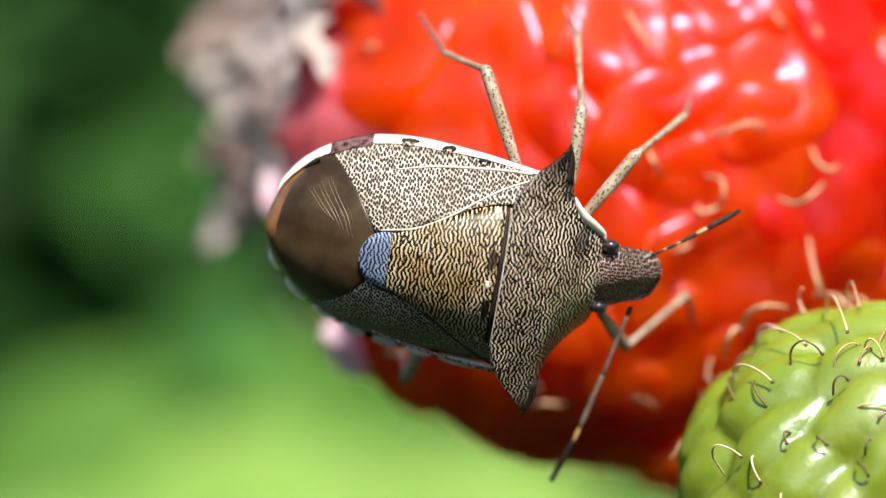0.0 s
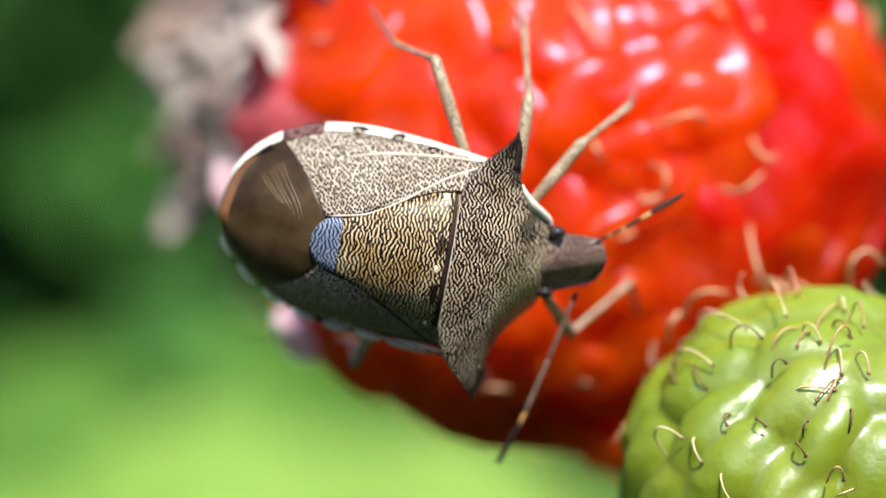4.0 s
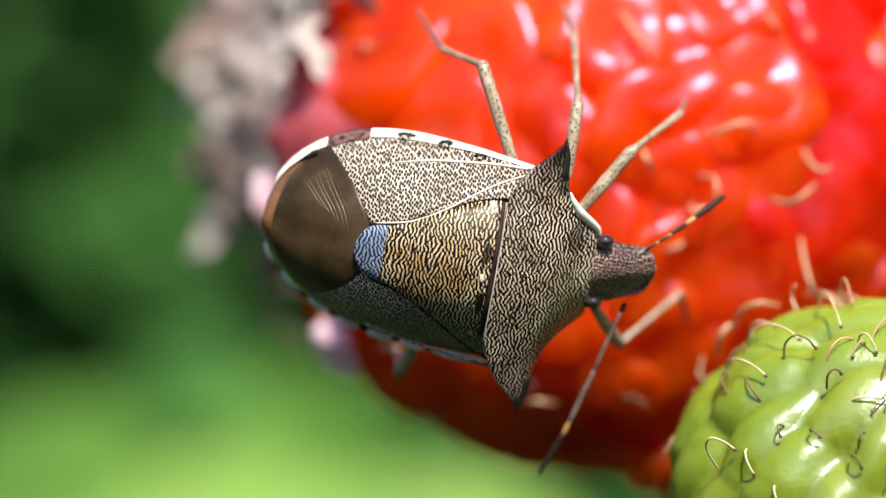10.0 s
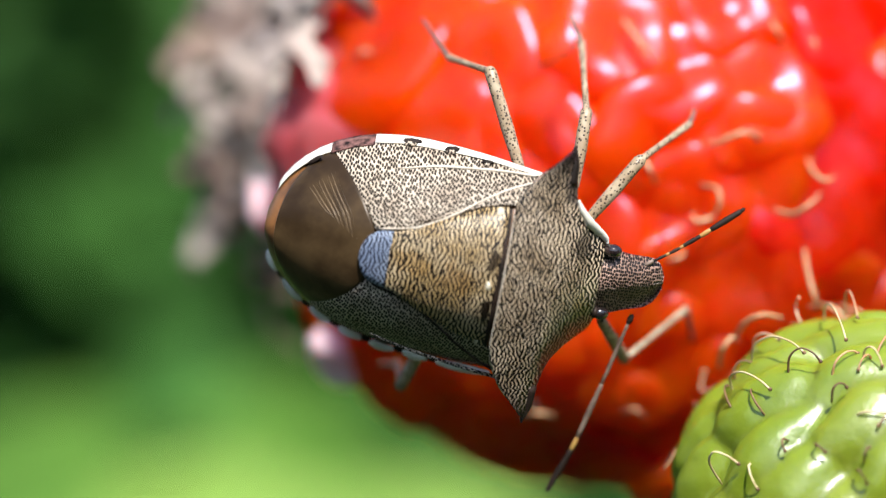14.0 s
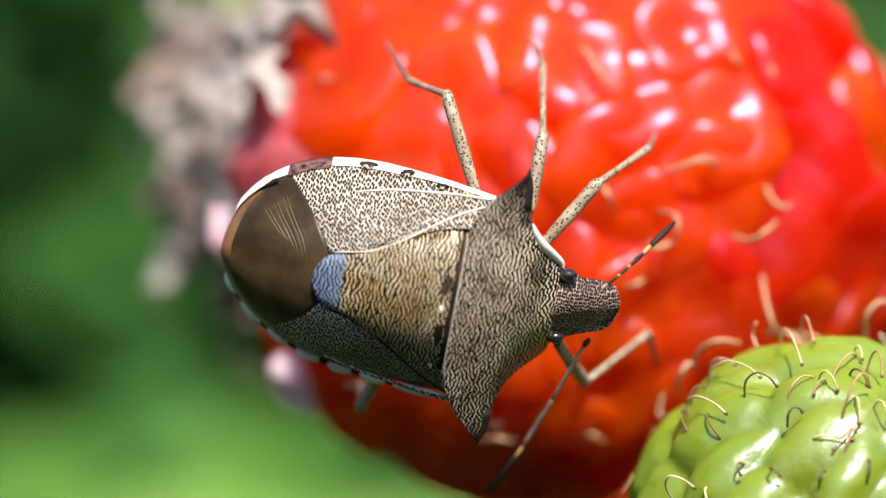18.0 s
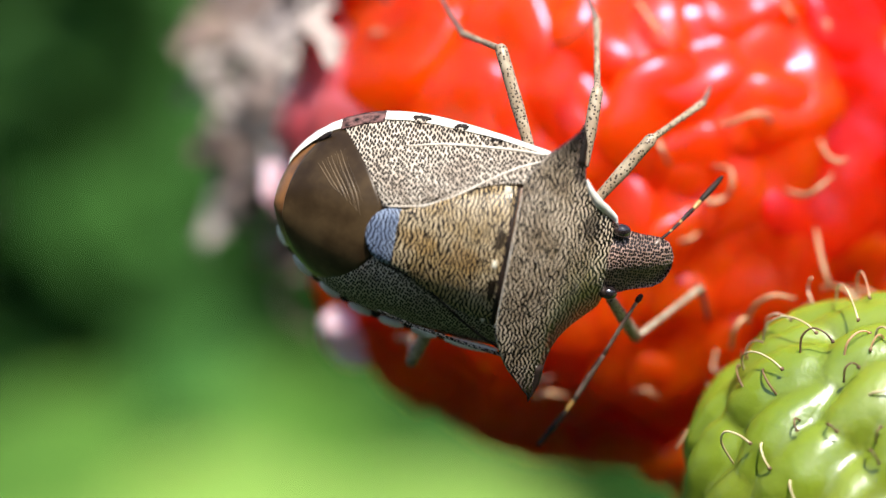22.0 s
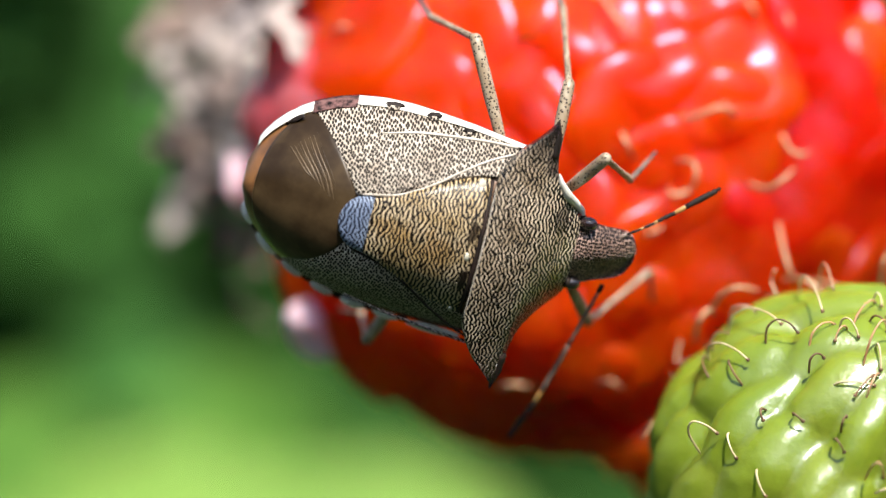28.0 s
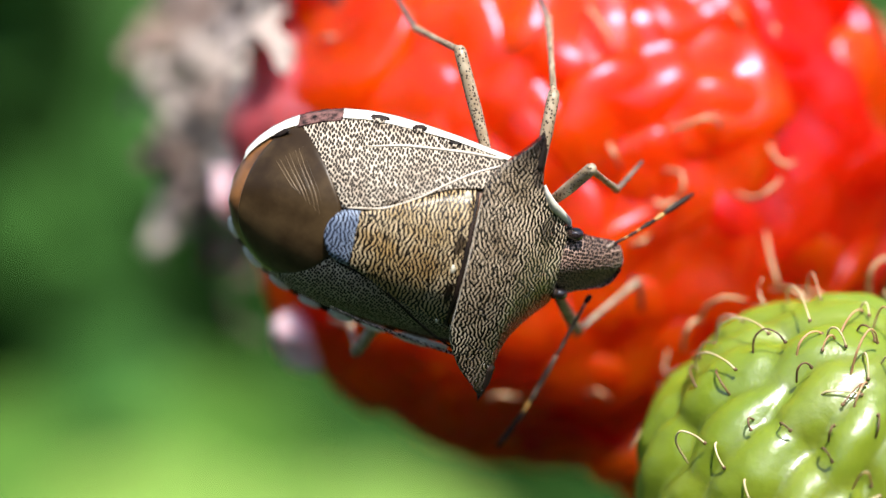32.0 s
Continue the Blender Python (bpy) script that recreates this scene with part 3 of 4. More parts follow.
for ring in range(6):
    polar = (0.14 + ring * 0.56)
    count = max(1, round(2 * math.pi * math.sin(polar) * 6.0 / 1.70))
    for n in range(count):
        turn = (n + 0.5 * (ring % 2)) / count * 2 * math.pi + rng.uniform(-0.05, 0.05)
        tilt = polar + rng.uniform(-0.07, 0.07)
        rows_of_places.append(POLE * math.cos(tilt) + (frame_side * math.cos(turn) + frame_up * math.sin(turn)) * math.sin(tilt))
seeds = np.array([tuple(v) for v in rows_of_places])
lines = []
for v in rows_of_places:
    lean = (POLE - v * POLE.dot(v)).normalized()
    lines.append(tuple(Matrix.Rotation(0.30 + rng.uniform(-0.16, 0.16), 3, v) @ lean))
lines = np.array(lines)
crosses = np.cross(seeds, lines)

# the skin: one swelling a drupelet, met by its neighbours in shallow grooves
skin = bmesh.new()
bmesh.ops.create_icosphere(skin, subdivisions=6, radius=1.0)
skin.verts.ensure_lookup_table()
unit = np.array([v.co[:] for v in skin.verts])
faces = np.array([[v.index for v in f.verts] for f in skin.faces])
skin.free()
unit /= np.linalg.norm(unit, axis=1)[:, None]
bent = unit + 0.085 * np.array([noise.noise_vector(Vector(u) * 3.2)[:] for u in unit])
offset = bent[:, None] - seeds[None]
reach = (np.einsum("vsc,sc->vs", offset, lines) * 6.0 / 2.15) ** 2 + (np.einsum("vsc,sc->vs", offset, crosses) * 6.0 / 1.02) ** 2
reach += 9.0 * ((unit @ seeds.T) < 0.2)
owner = reach.argmin(1)
nearest = np.clip(-np.log(np.exp(-7.0 * reach).sum(1) + 1e-12) / 7.0, 0, None)
creases = np.array([noise.noise(Vector(u) * 9.0) + 0.5 * noise.noise(Vector(u) * 21.0) for u in unit])
height = -0.50 * np.minimum(nearest, 1.5) ** 1.25 + 0.06 * creases
spots = unit * (np.array(GREEN_AXES) + height[:, None])
side_one, side_two = spots[faces[:, 1]] - spots[faces[:, 0]], spots[faces[:, 2]] - spots[faces[:, 0]]
face_normals = np.cross(side_one, side_two)
normals = np.zeros_like(spots)
for corner in range(3):
    np.add.at(normals, faces[:, corner], face_normals)
normals /= np.linalg.norm(normals, axis=1)[:, None]
face_owner = owner[faces[:, 0]]


def skin_piece(n):
    """One wedge-shaped drupelet: its share of the skin, closed down to a point inside."""
    mine = faces[face_owner == n]
    if not len(mine):
        return None
    used, local = np.unique(mine, return_inverse=True)
    local = local.reshape(-1, 3)
    edges = {tuple(e) for f in local.tolist() for e in ((f[0], f[1]), (f[1], f[2]), (f[2], f[0]))}
    tip = len(used)
    walls = [(e[1], e[0], tip) for e in sorted(edges) if (e[1], e[0]) not in edges]
    me = bpy.data.meshes.new("drupelet")
    me.from_pydata((np.vstack((spots[used], seeds[n] * 4.4)) * MM).tolist(), [], local.tolist() + walls)
    me.materials.append(GREEN)
    me.shade_smooth()
    loops = normals[used][local.ravel()].tolist()
    for w in walls:
        loops += [normals[used[w[0]]].tolist(), normals[used[w[1]]].tolist(), (-seeds[n]).tolist()]
    me.normals_split_custom_set(loops)
    ob = new("drupelet", me)
    ob.parent = green_berry
    return ob


for n, normal in enumerate(rows_of_places):
    skin_piece(n)
    p = np.array(normal)
    along = Vector(lines[n])
    x = Vector(p * (np.array(GREEN_AXES) - 0.76))
    if p[0] > 0.45 or p[1] > 0 and p[2] > 0.3 or p[2] < -0.35:
        for _ in range(int(rng.integers(1, 4))):
            b = x + normal * 0.76 + along * rng.uniform(-0.9, 0.9)
            lean = (normal * 0.5 + Vector(rng.normal(size=3)) * 0.4).normalized()
            curl(b, lean, rng.uniform(0.8, 1.5), 0.035, rng.uniform(0.7, 1.4), rng.uniform(0, 6.28), (HAIR_DARK, HAIR_PALE, HAIR)[int(rng.integers(3))], green_berry)


def bowed_style(start, end, bow, material, thick=0.036):
    """A withered style that springs from the skin and arches over to its dark blunt tip."""
    a, b = Vector(start) - GREEN_CENTRE, Vector(end) - GREEN_CENTRE
    out = (a + b).normalized()
    lift = out * (0.25 + abs(bow)) + Vector((0, 0, bow))
    piece = part("style", tube([a - out * 0.15, a.lerp(b, 0.2) + lift * 0.7, a.lerp(b, 0.55) + lift, a.lerp(b, 0.85) + lift * 0.75, b + lift * 0.35], [thick * 0.9, thick, thick * 0.8, thick * 0.75, thick], 6, 4), material, green_berry)
    part("style_tip", ball(b + lift * 0.35, (thick * 1.7, thick * 1.4, thick * 1.6), 8, 6, wobble=0.4, grain=9.0), HAIR_DARK, piece)


# withered styles on the near skin of the unripe berry
bowed_style((8.92, 3.20, -2.36), (9.60, 2.10, -2.15), .1, HAIR_PALE)
bowed_style((8.67, 2.09, -2.81), (10.14, 0.38, -2.62), .35, HAIR_PALE)
bowed_style((9.54, 0.35, -3.01), (10.50, -0.10, -2.81), .3, HAIR_DARK)
bowed_style((8.25, 1.86, -3.28), (8.79, 1.76, -2.81), .1, HAIR_DARK)
bowed_style((8.12, 0.68, -4.14), (8.08, 1.96, -3.44), .05, HAIR_DARK)
bowed_style((8.07, 1.78, -3.51), (9.14, 0.02, -3.60), .3, HAIR_PALE)
bowed_style((8.78, -0.03, -4.02), (8.65, 0.68, -3.51), .05, HAIR_DARK)
bowed_style((7.58, 0.14, -6.07), (8.27, -0.57, -5.71), .55, HAIR_PALE)
bowed_style((8.45, -0.61, -5.40), (8.63, -1.03, -6.17), .05, HAIR_PALE)
bowed_style((9.35, -0.99, -4.71), (9.34, -1.17, -5.07), .0, HAIR_DARK)
bowed_style((9.13, -1.43, -6.34), (9.36, -1.66, -7.17), .05, HAIR_PALE)
bowed_style((10.96, 2.96, -1.48), (11.26, 0.29, -2.27), .35, HAIR_PALE)
bowed_style((10.69, -0.37, -2.96), (11.52, -0.07, -2.46), .1, HAIR)
bowed_style((11.59, -0.15, -2.51), (12.10, -0.63, -2.85), .2, HAIR_PALE)
bowed_style((11.92, -0.29, -2.57), (12.84, 0.87, -1.81), .1, HAIR)
bowed_style((12.80, 1.05, -1.73), (13.00, 0.67, -1.93), .1, HAIR_PALE)
bowed_style((12.08, -1.29, -3.60), (12.96, -0.68, -2.90), .5, HAIR)
bowed_style((12.56, -0.73, -2.93), (12.59, -1.36, -3.68), .1, HAIR_PALE)
bowed_style((11.17, -1.42, -4.02), (12.37, -1.60, -4.05), .0, HAIR_PALE)
bowed_style((12.51, -1.36, -3.68), (11.81, -1.72, -4.33), .0, HAIR_DARK)
bowed_style((12.11, -1.79, -4.40), (12.51, -1.44, -3.79), .1, HAIR)
bowed_style((10.61, -0.94, -3.60), (11.08, -0.91, -3.37), .1, HAIR_DARK)
bowed_style((11.36, -2.06, -5.26), (11.53, -1.96, -4.92), .05, HAIR_DARK)
bowed_style((11.15, -2.09, -5.48), (11.43, -2.25, -5.89), .05, HAIR_DARK)
bowed_style((10.08, -1.47, -4.83), (10.37, -1.69, -5.06), .0, HAIR_DARK)
bowed_style((12.00, -2.44, -6.59), (12.45, -2.47, -6.70), .5, HAIR)
bowed_style((12.28, -2.49, -6.98), (12.72, -2.48, -6.80), .05, HAIR_PALE)
bowed_style((12.68, -2.15, -5.20), (12.77, -1.90, -4.62), .05, HAIR_DARK)
bowed_style((11.89, -0.28, -2.57), (11.44, -0.57, -2.91), .1, HAIR)
bowed_style((11.62, 3.20, -1.17), (11.75, 1.44, -1.62), .3, HAIR)
bowed_style((13.11, 0.43, -2.07), (13.39, -0.17, -2.52), .3, HAIR)
bowed_style((13.02, -0.94, -3.19), (13.35, -1.31, -3.72), .2, HAIR_PALE)
bowed_style((12.49, 0.03, -2.29), (12.97, -0.38, -2.63), .1, HAIR_DARK)

# pale styles that curl off the ripe berry
def stray_style(*places):
    part("style", tube([Vector(p) - RED_CENTRE for p in places], [0.065, 0.08, 0.075, 0.05], 7, 6), HAIR, red_berry, "pale curled style")


stray_style((7.42, 4.00, 2.57), (7.82, 3.20, 2.46), (7.89, 3.00, 2.02), (7.78, 3.20, 1.68))
stray_style((7.86, 4.00, 1.69), (7.59, 3.40, 1.56), (7.24, 3.40, 1.47), (7.19, 4.00, 1.69))
stray_style((9.65, 4.20, 1.87), (10.06, 3.00, 1.72), (10.52, 2.80, 2.01), (11.00, 4.00, 2.35))
stray_style((10.73, 4.60, 3.39), (10.80, 3.80, 2.97), (11.12, 3.60, 2.74), (11.48, 4.40, 2.89))
stray_style((10.54, 4.00, 0.69), (10.51, 3.00, 0.02), (10.67, 2.60, -0.76), (10.99, 3.40, -1.03))
stray_style((10.64, 3.40, -1.03), (11.10, 2.60, -1.02), (11.48, 2.20, -1.36), (11.64, 2.60, -1.71))
stray_style((8.32, 3.00, -2.07), (8.52, 2.00, -1.53), (8.99, 1.60, -1.27), (9.69, 2.40, -1.36))
stray_style((7.90, 3.00, -2.86), (7.91, 2.20, -2.31), (8.17, 2.20, -1.96), (8.46, 3.00, -2.07))
stray_style((5.70, 3.80, 3.39), (5.78, 3.00, 3.01), (6.10, 4.00, 2.57))
stray_style((7.21, 5.00, 3.80), (7.82, 3.60, 3.84), (8.57, 3.20, 4.12), (9.11, 3.80, 4.03), (8.86, 4.20, 3.84))
stray_style((4.99, 5.50, 7.92), (5.38, 3.80, 7.05), (5.82, 3.80, 6.44), (6.09, 5.00, 6.23))
stray_style((9.44, 7.00, 8.25), (9.75, 5.00, 7.43), (10.27, 6.00, 6.89))
stray_style((10.89, 8.00, 8.26), (10.98, 5.50, 7.11), (11.39, 6.50, 6.48))
stray_style((5.26, 6.00, -4.36), (5.54, 4.80, -4.22), (5.94, 5.40, -4.47))
stray_style((2.19, 6.00, -4.50), (2.61, 5.00, -4.36), (3.18, 6.00, -4.50))
stray_style((-3.19, 8.00, 6.69), (-2.80, 6.50, 6.75), (-2.52, 8.00, 6.69))
stray_style((13.51, 3.00, -1.55), (13.37, 2.00, -0.50), (13.85, 2.00, -0.07), (14.50, 2.50, -0.50))
stray_style((4.90, 4.50, 1.08), (5.12, 3.80, 0.72), (5.35, 4.60, 0.37))
stray_style((6.32, 4.50, 0.28), (6.68, 3.60, 0.37), (7.12, 4.60, 0.64))
stray_style((15.11, 9.00, 7.89), (15.03, 7.50, 7.02), (14.93, 8.00, 6.50))
stray_style((3.84, 4.60, 3.39), (4.34, 4.00, 2.49), (4.83, 4.80, 2.69))
stray_style((11.57, 4.00, -1.04), (12.05, 2.60, -1.20), (12.16, 2.20, -1.71))
part("style", tube([Vector(p) - RED_CENTRE for p in ((3.35, 3.60, 8.00), (3.63, 3.20, 7.17), (3.52, 3.40, 6.63), (2.84, 4.00, 6.26), (2.07, 4.80, 6.11))], [0.035, 0.04, 0.035, 0.03], 6, 6), HAIR_DARK, red_berry, "thin dark withered style")
part("style", tube([Vector(p) - RED_CENTRE for p in ((5.36, 4.80, 6.16), (5.75, 4.00, 6.01), (6.29, 4.20, 5.94), (6.52, 4.80, 5.63))], [0.03, 0.035, 0.03], 6, 6), HAIR_DARK, red_berry, "thin dark withered style")


# ---------------------------------------------------------------- withered calyx of the ripe berry
CALYX_AT = Vector((-5.19, 13.00, 5.91))
calyx = empty("withered_calyx", pose(-0.00543, 0.03004, 0.00709) @ Matrix.Scale(1.20, 4), "grey-brown withered calyx with dried stamens at the berry's base", "calyx")
part("receptacle", ball((0.3, 0, 0), (2.0, 2.6, 3.2), 20, 12, wobble=0.2), SEPAL_BROWN, calyx)


def sepal(material, width, *places):
    """A dried, crumpled blade from the base to its tip."""
    bm = tube([Vector(p) - CALYX_AT for p in places], [width * 0.6, width, width * 0.95, width * 0.6, 0.08], 14, 8, flat=0.22)
    for v in bm.verts:
        v.co += noise.noise_vector(v.co * 0.8 + Vector((width * 7, 0, 0))) * 0.9 + noise.noise_vector(v.co * 2.1) * 0.35
    part("sepal", bm, material, calyx)


sepal(SEPAL, 1.17, (-4.40, 13.00, 7.48), (-5.84, 11.00, 8.08), (-7.66, 10.00, 8.56), (-9.37, 10.00, 7.89))
sepal(SEPAL, 0.98, (-4.68, 11.00, 6.35), (-6.30, 9.50, 5.49), (-7.76, 9.00, 5.17), (-9.13, 9.50, 4.73))
sepal(SEPAL, 1.04, (-5.07, 11.00, 4.63), (-6.68, 9.50, 3.79), (-7.47, 10.00, 2.86), (-8.62, 11.00, 1.36), (-9.39, 11.00, -0.17))
sepal(SEPAL_BROWN, 1.30, (-4.85, 14.00, 6.18), (-7.54, 13.00, 6.89), (-9.20, 12.00, 7.01), (-10.37, 12.00, 6.62))
sepal(SEPAL_BROWN, 1.17, (-4.99, 13.00, 3.95), (-7.15, 13.00, 2.38), (-8.52, 13.00, 1.00))
sepal(SEPAL_BROWN, 1.04, (-5.45, 11.00, 5.39), (-6.91, 10.00, 4.76), (-8.23, 10.00, 3.43), (-9.67, 11.00, 3.09))
sepal(SEPAL, 0.91, (-5.39, 10.00, 6.47), (-6.68, 9.50, 6.81), (-8.00, 9.50, 6.24), (-9.81, 10.50, 5.93))
sepal(SEPAL, 1.04, (-5.45, 11.00, 3.86), (-6.32, 9.80, 4.37), (-7.46, 9.80, 4.18), (-8.61, 10.00, 3.62))
sepal(SEPAL, 1.04, (-2.73, 10.00, 8.94), (-3.99, 8.50, 8.03), (-5.26, 8.00, 7.06), (-6.22, 8.50, 5.98))
sepal(SEPAL, 0.78, (-3.49, 10.00, 7.23), (-4.52, 8.00, 6.50), (-5.60, 7.60, 5.55), (-6.41, 8.50, 4.49))
sepal(SEPAL_BROWN, 0.28, (-5.64, 14.00, 1.81), (-6.29, 12.00, 0.02), (-6.35, 11.50, -1.33), (-5.81, 12.00, -2.70))
sepal(SEPAL, 0.5, (-7.07, 12.00, 2.74), (-7.37, 11.00, 1.36), (-7.07, 12.00, 0.21), (-6.36, 13.00, 0.02))
# tips that bend forward over the berry
near = lambda p: (Vector(p) - Vector((-6.23, 30.04, 7.09))) / 1.20 + CALYX_AT
sepal(SEPAL, 0.75, *map(near, ((-7.0, 22.0, 10.5), (-6.0, 14.5, 9.2), (-4.4, 11.0, 8.8), (-3.4, 10.5, 7.9))))
sepal(SEPAL, 0.62, *map(near, ((-8.2, 22.0, 8.6), (-6.8, 14.5, 7.8), (-5.4, 11.0, 7.0), (-4.8, 10.5, 6.0))))
crng = np.random.default_rng(11)
for n in range(40):
    d = Vector((-crng.uniform(0.3, 1.0), crng.uniform(-0.8, 0.3), crng.uniform(-0.9, 0.9))).normalized()
    length = crng.uniform(2.4, 5.4)
    side = Vector(crng.normal(size=3).tolist()) * 0.6
    stem = part("stamen", tube([d * 1.0, d * (length * 0.6) + side * 0.6, d * length + side], [0.16, 0.13, 0.10], 6, 4), (STAMEN, SEPAL)[n % 2], calyx)
    part("anther", ball(d * length + side, (0.22, 0.15, 0.40), 10, 8, wobble=0.7, grain=3.0), (SEPAL_BROWN, SEPAL, STAMEN, SEPAL)[n % 4], stem)
part("fruit_stalk", tube([(-1, 1, 0.5), (0, 10, 1), (-2, 20, 4), (-8, 25, 20), (-14, 26, 45)], [0.9, 0.7, 0.8, 1.0], 10, 6), STALK, calyx, "thin green fruit stalk")
part("fruit_stalk", tube([Vector(p) - GREEN_CENTRE for p in ((14.20, 7.00, -11.69), (16.21, 14.00, -16.07), (16.14, 26.00, -23.87), (8.82, 50.00, -40.70))], [0.7, 0.8, 1.0], 10, 6), STALK, green_berry, "thin green fruit stalk")

# the cane that bears both fruits
cane = empty("bramble_cane", pose(-0.08, 0.11, -0.55), "arching green bramble cane that bears both berries", "cane")
CANE_AT = Vector((-80, 110, -550))
part("cane_stem", tube([Vector(p) - CANE_AT for p in ((-80, 110, -560), (-76, 105, -330), (-70, 96, -100), (-52, 72, 30), (-19, 39, 49))], [3.0, 2.4, 1.8, 1.2], 12, 10), STALK, cane)
part("side_shoot", tube([Vector(p) - CANE_AT for p in ((-70, 97, -110), (-40, 80, -75), (-8, 62, -55), (8.8, 50, -40.5))], [1.3, 1.1, 1.0], 10, 8), STALK, cane)
thorn_rng = np.random.default_rng(5)
for n in range(26):
    z = -520 + n * 20
    side = float(thorn_rng.uniform(0, 6.28))
    x = float(np.interp(z, (-560, -330, -100, 30), (-80, -76, -70, -52)))
    y = float(np.interp(z, (-560, -330, -100, 30), (110, 105, 96, 72)))
    a = Vector((x, y, z)) - CANE_AT
    out = Vector((math.cos(side), math.sin(side), -0.2))
    part("thorn", tube([a + out * 1.5, a + out * 3.2, a + out * 4.6 + Vector((0, 0, -0.8))], [0.7, 0.35, 0.05], 6, 3), STALK, cane)


# ---------------------------------------------------------------- the bug (its own frame: x to the head, y to its left, z out of its back)
BUG_PATH = [
    (0.0, 1.029, 1.796, 0.255, 102.30, 9.39, 2.69),
    (0.5, 1.044, 1.778, 0.246, 102.34, 9.39, 2.69),
    (1.0, 1.047, 1.713, 0.244, 102.22, 9.43, 2.70),
    (1.5, 1.044, 1.626, 0.248, 102.05, 9.46, 2.78),
    (2.0, 1.055, 1.588, 0.256, 102.04, 9.46, 2.85),
    (2.5, 1.078, 1.620, 0.270, 102.05, 9.53, 2.81),
    (3.0, 1.087, 1.645, 0.275, 101.92, 9.65, 2.78),
    (3.5, 1.075, 1.633, 0.275, 101.86, 9.70, 2.86),
    (4.0, 1.048, 1.556, 0.282, 101.90, 9.68, 2.97),
    (4.5, 1.022, 1.480, 0.288, 101.98, 9.64, 3.07),
    (6.5, 1.050, 1.634, 0.296, 102.57, 9.57, 2.72),
    (7.0, 1.030, 1.573, 0.305, 102.64, 9.57, 2.59),
    (7.5, 1.004, 1.499, 0.308, 102.65, 9.58, 2.48),
    (8.0, 0.987, 1.470, 0.303, 102.57, 9.61, 2.36),
    (8.5, 0.985, 1.511, 0.285, 102.52, 9.60, 2.23),
    (9.0, 0.999, 1.627, 0.264, 102.60, 9.57, 2.13),
    (9.5, 1.016, 1.755, 0.244, 102.80, 9.52, 2.10),
    (10.0, 1.026, 1.836, 0.220, 102.98, 9.49, 2.10),
    (10.5, 1.030, 1.819, 0.194, 103.01, 9.50, 2.02),
    (11.0, 1.037, 1.764, 0.186, 102.91, 9.52, 1.87),
    (11.5, 1.051, 1.744, 0.189, 102.77, 9.52, 1.79),
    (12.0, 1.075, 1.783, 0.196, 102.66, 9.55, 1.79),
    (12.5, 1.107, 1.860, 0.209, 102.50, 9.63, 1.94),
    (13.0, 1.126, 1.866, 0.218, 102.16, 9.74, 2.15),
    (13.5, 1.140, 1.773, 0.218, 101.69, 9.81, 2.21),
    (14.0, 1.159, 1.689, 0.223, 101.33, 9.88, 2.15),
    (14.5, 1.178, 1.706, 0.233, 101.18, 9.93, 2.08),
    (16.5, 1.207, 1.336, 0.213, 101.22, 9.78, 0.42),
    (17.0, 1.190, 1.425, 0.222, 101.54, 9.82, 0.52),
    (17.5, 1.162, 1.445, 0.244, 101.90, 9.91, 0.50),
    (18.0, 1.139, 1.403, 0.261, 102.04, 10.00, 0.45),
    (18.5, 1.124, 1.363, 0.269, 101.88, 10.11, 0.47),
    (19.0, 1.121, 1.398, 0.268, 101.77, 10.18, 0.48),
    (19.5, 1.129, 1.429, 0.264, 101.74, 10.19, 0.35),
    (20.0, 1.142, 1.471, 0.254, 101.77, 10.17, 0.29),
    (20.5, 1.150, 1.587, 0.244, 101.94, 10.18, 0.39),
    (21.0, 1.130, 1.600, 0.243, 102.05, 10.22, 0.55),
    (21.5, 1.097, 1.487, 0.256, 102.13, 10.28, 0.59),
    (22.0, 1.076, 1.443, 0.267, 102.34, 10.30, 0.51),
    (22.5, 1.070, 1.482, 0.258, 102.61, 10.28, 0.34),
    (23.0, 1.079, 1.585, 0.241, 102.87, 10.25, 0.14),
    (23.5, 1.087, 1.714, 0.228, 103.03, 10.26, 0.11),
    (24.0, 1.089, 1.759, 0.219, 102.94, 10.30, 0.08),
    (24.5, 1.089, 1.702, 0.221, 102.72, 10.35, -0.00),
    (25.0, 1.087, 1.642, 0.230, 102.52, 10.38, -0.02),
    (25.5, 1.031, 1.933, 0.348, 104.98, 12.10, 3.67),
    (27.5, 0.941, 1.427, 0.478, 105.82, 12.09, 5.06),
    (28.0, 0.941, 1.414, 0.472, 105.80, 12.02, 5.05),
    (28.5, 0.951, 1.434, 0.462, 105.84, 11.87, 5.07),
    (29.0, 0.962, 1.437, 0.447, 105.87, 11.69, 5.09),
    (29.5, 0.977, 1.490, 0.426, 105.89, 11.53, 5.07),
    (30.0, 0.981, 1.523, 0.414, 105.93, 11.44, 5.11),
    (30.5, 0.963, 1.438, 0.414, 105.88, 11.44, 5.10),
    (31.0, 0.945, 1.346, 0.421, 105.90, 11.45, 4.90),
    (31.5, 0.940, 1.368, 0.429, 106.04, 11.45, 4.64),
    (32.0, 0.939, 1.436, 0.431, 106.13, 11.46, 4.53),
]

BUG_MATRIX = pose(*[c * MM for c in BUG_PATH[0][1:4]], *BUG_PATH[0][4:])
bug = empty("shield_bug", BUG_MATRIX, "bronze-brown spined shield bug with ivory-spotted margin on a red berry", "insect")

RIDGE = ((-6.8, -6.2, -5, -4, -2, 0, 1.5, 3), (1.15, 1.45, 2.15, 2.6, 3.05, 3.2, 3.3, 3.0))
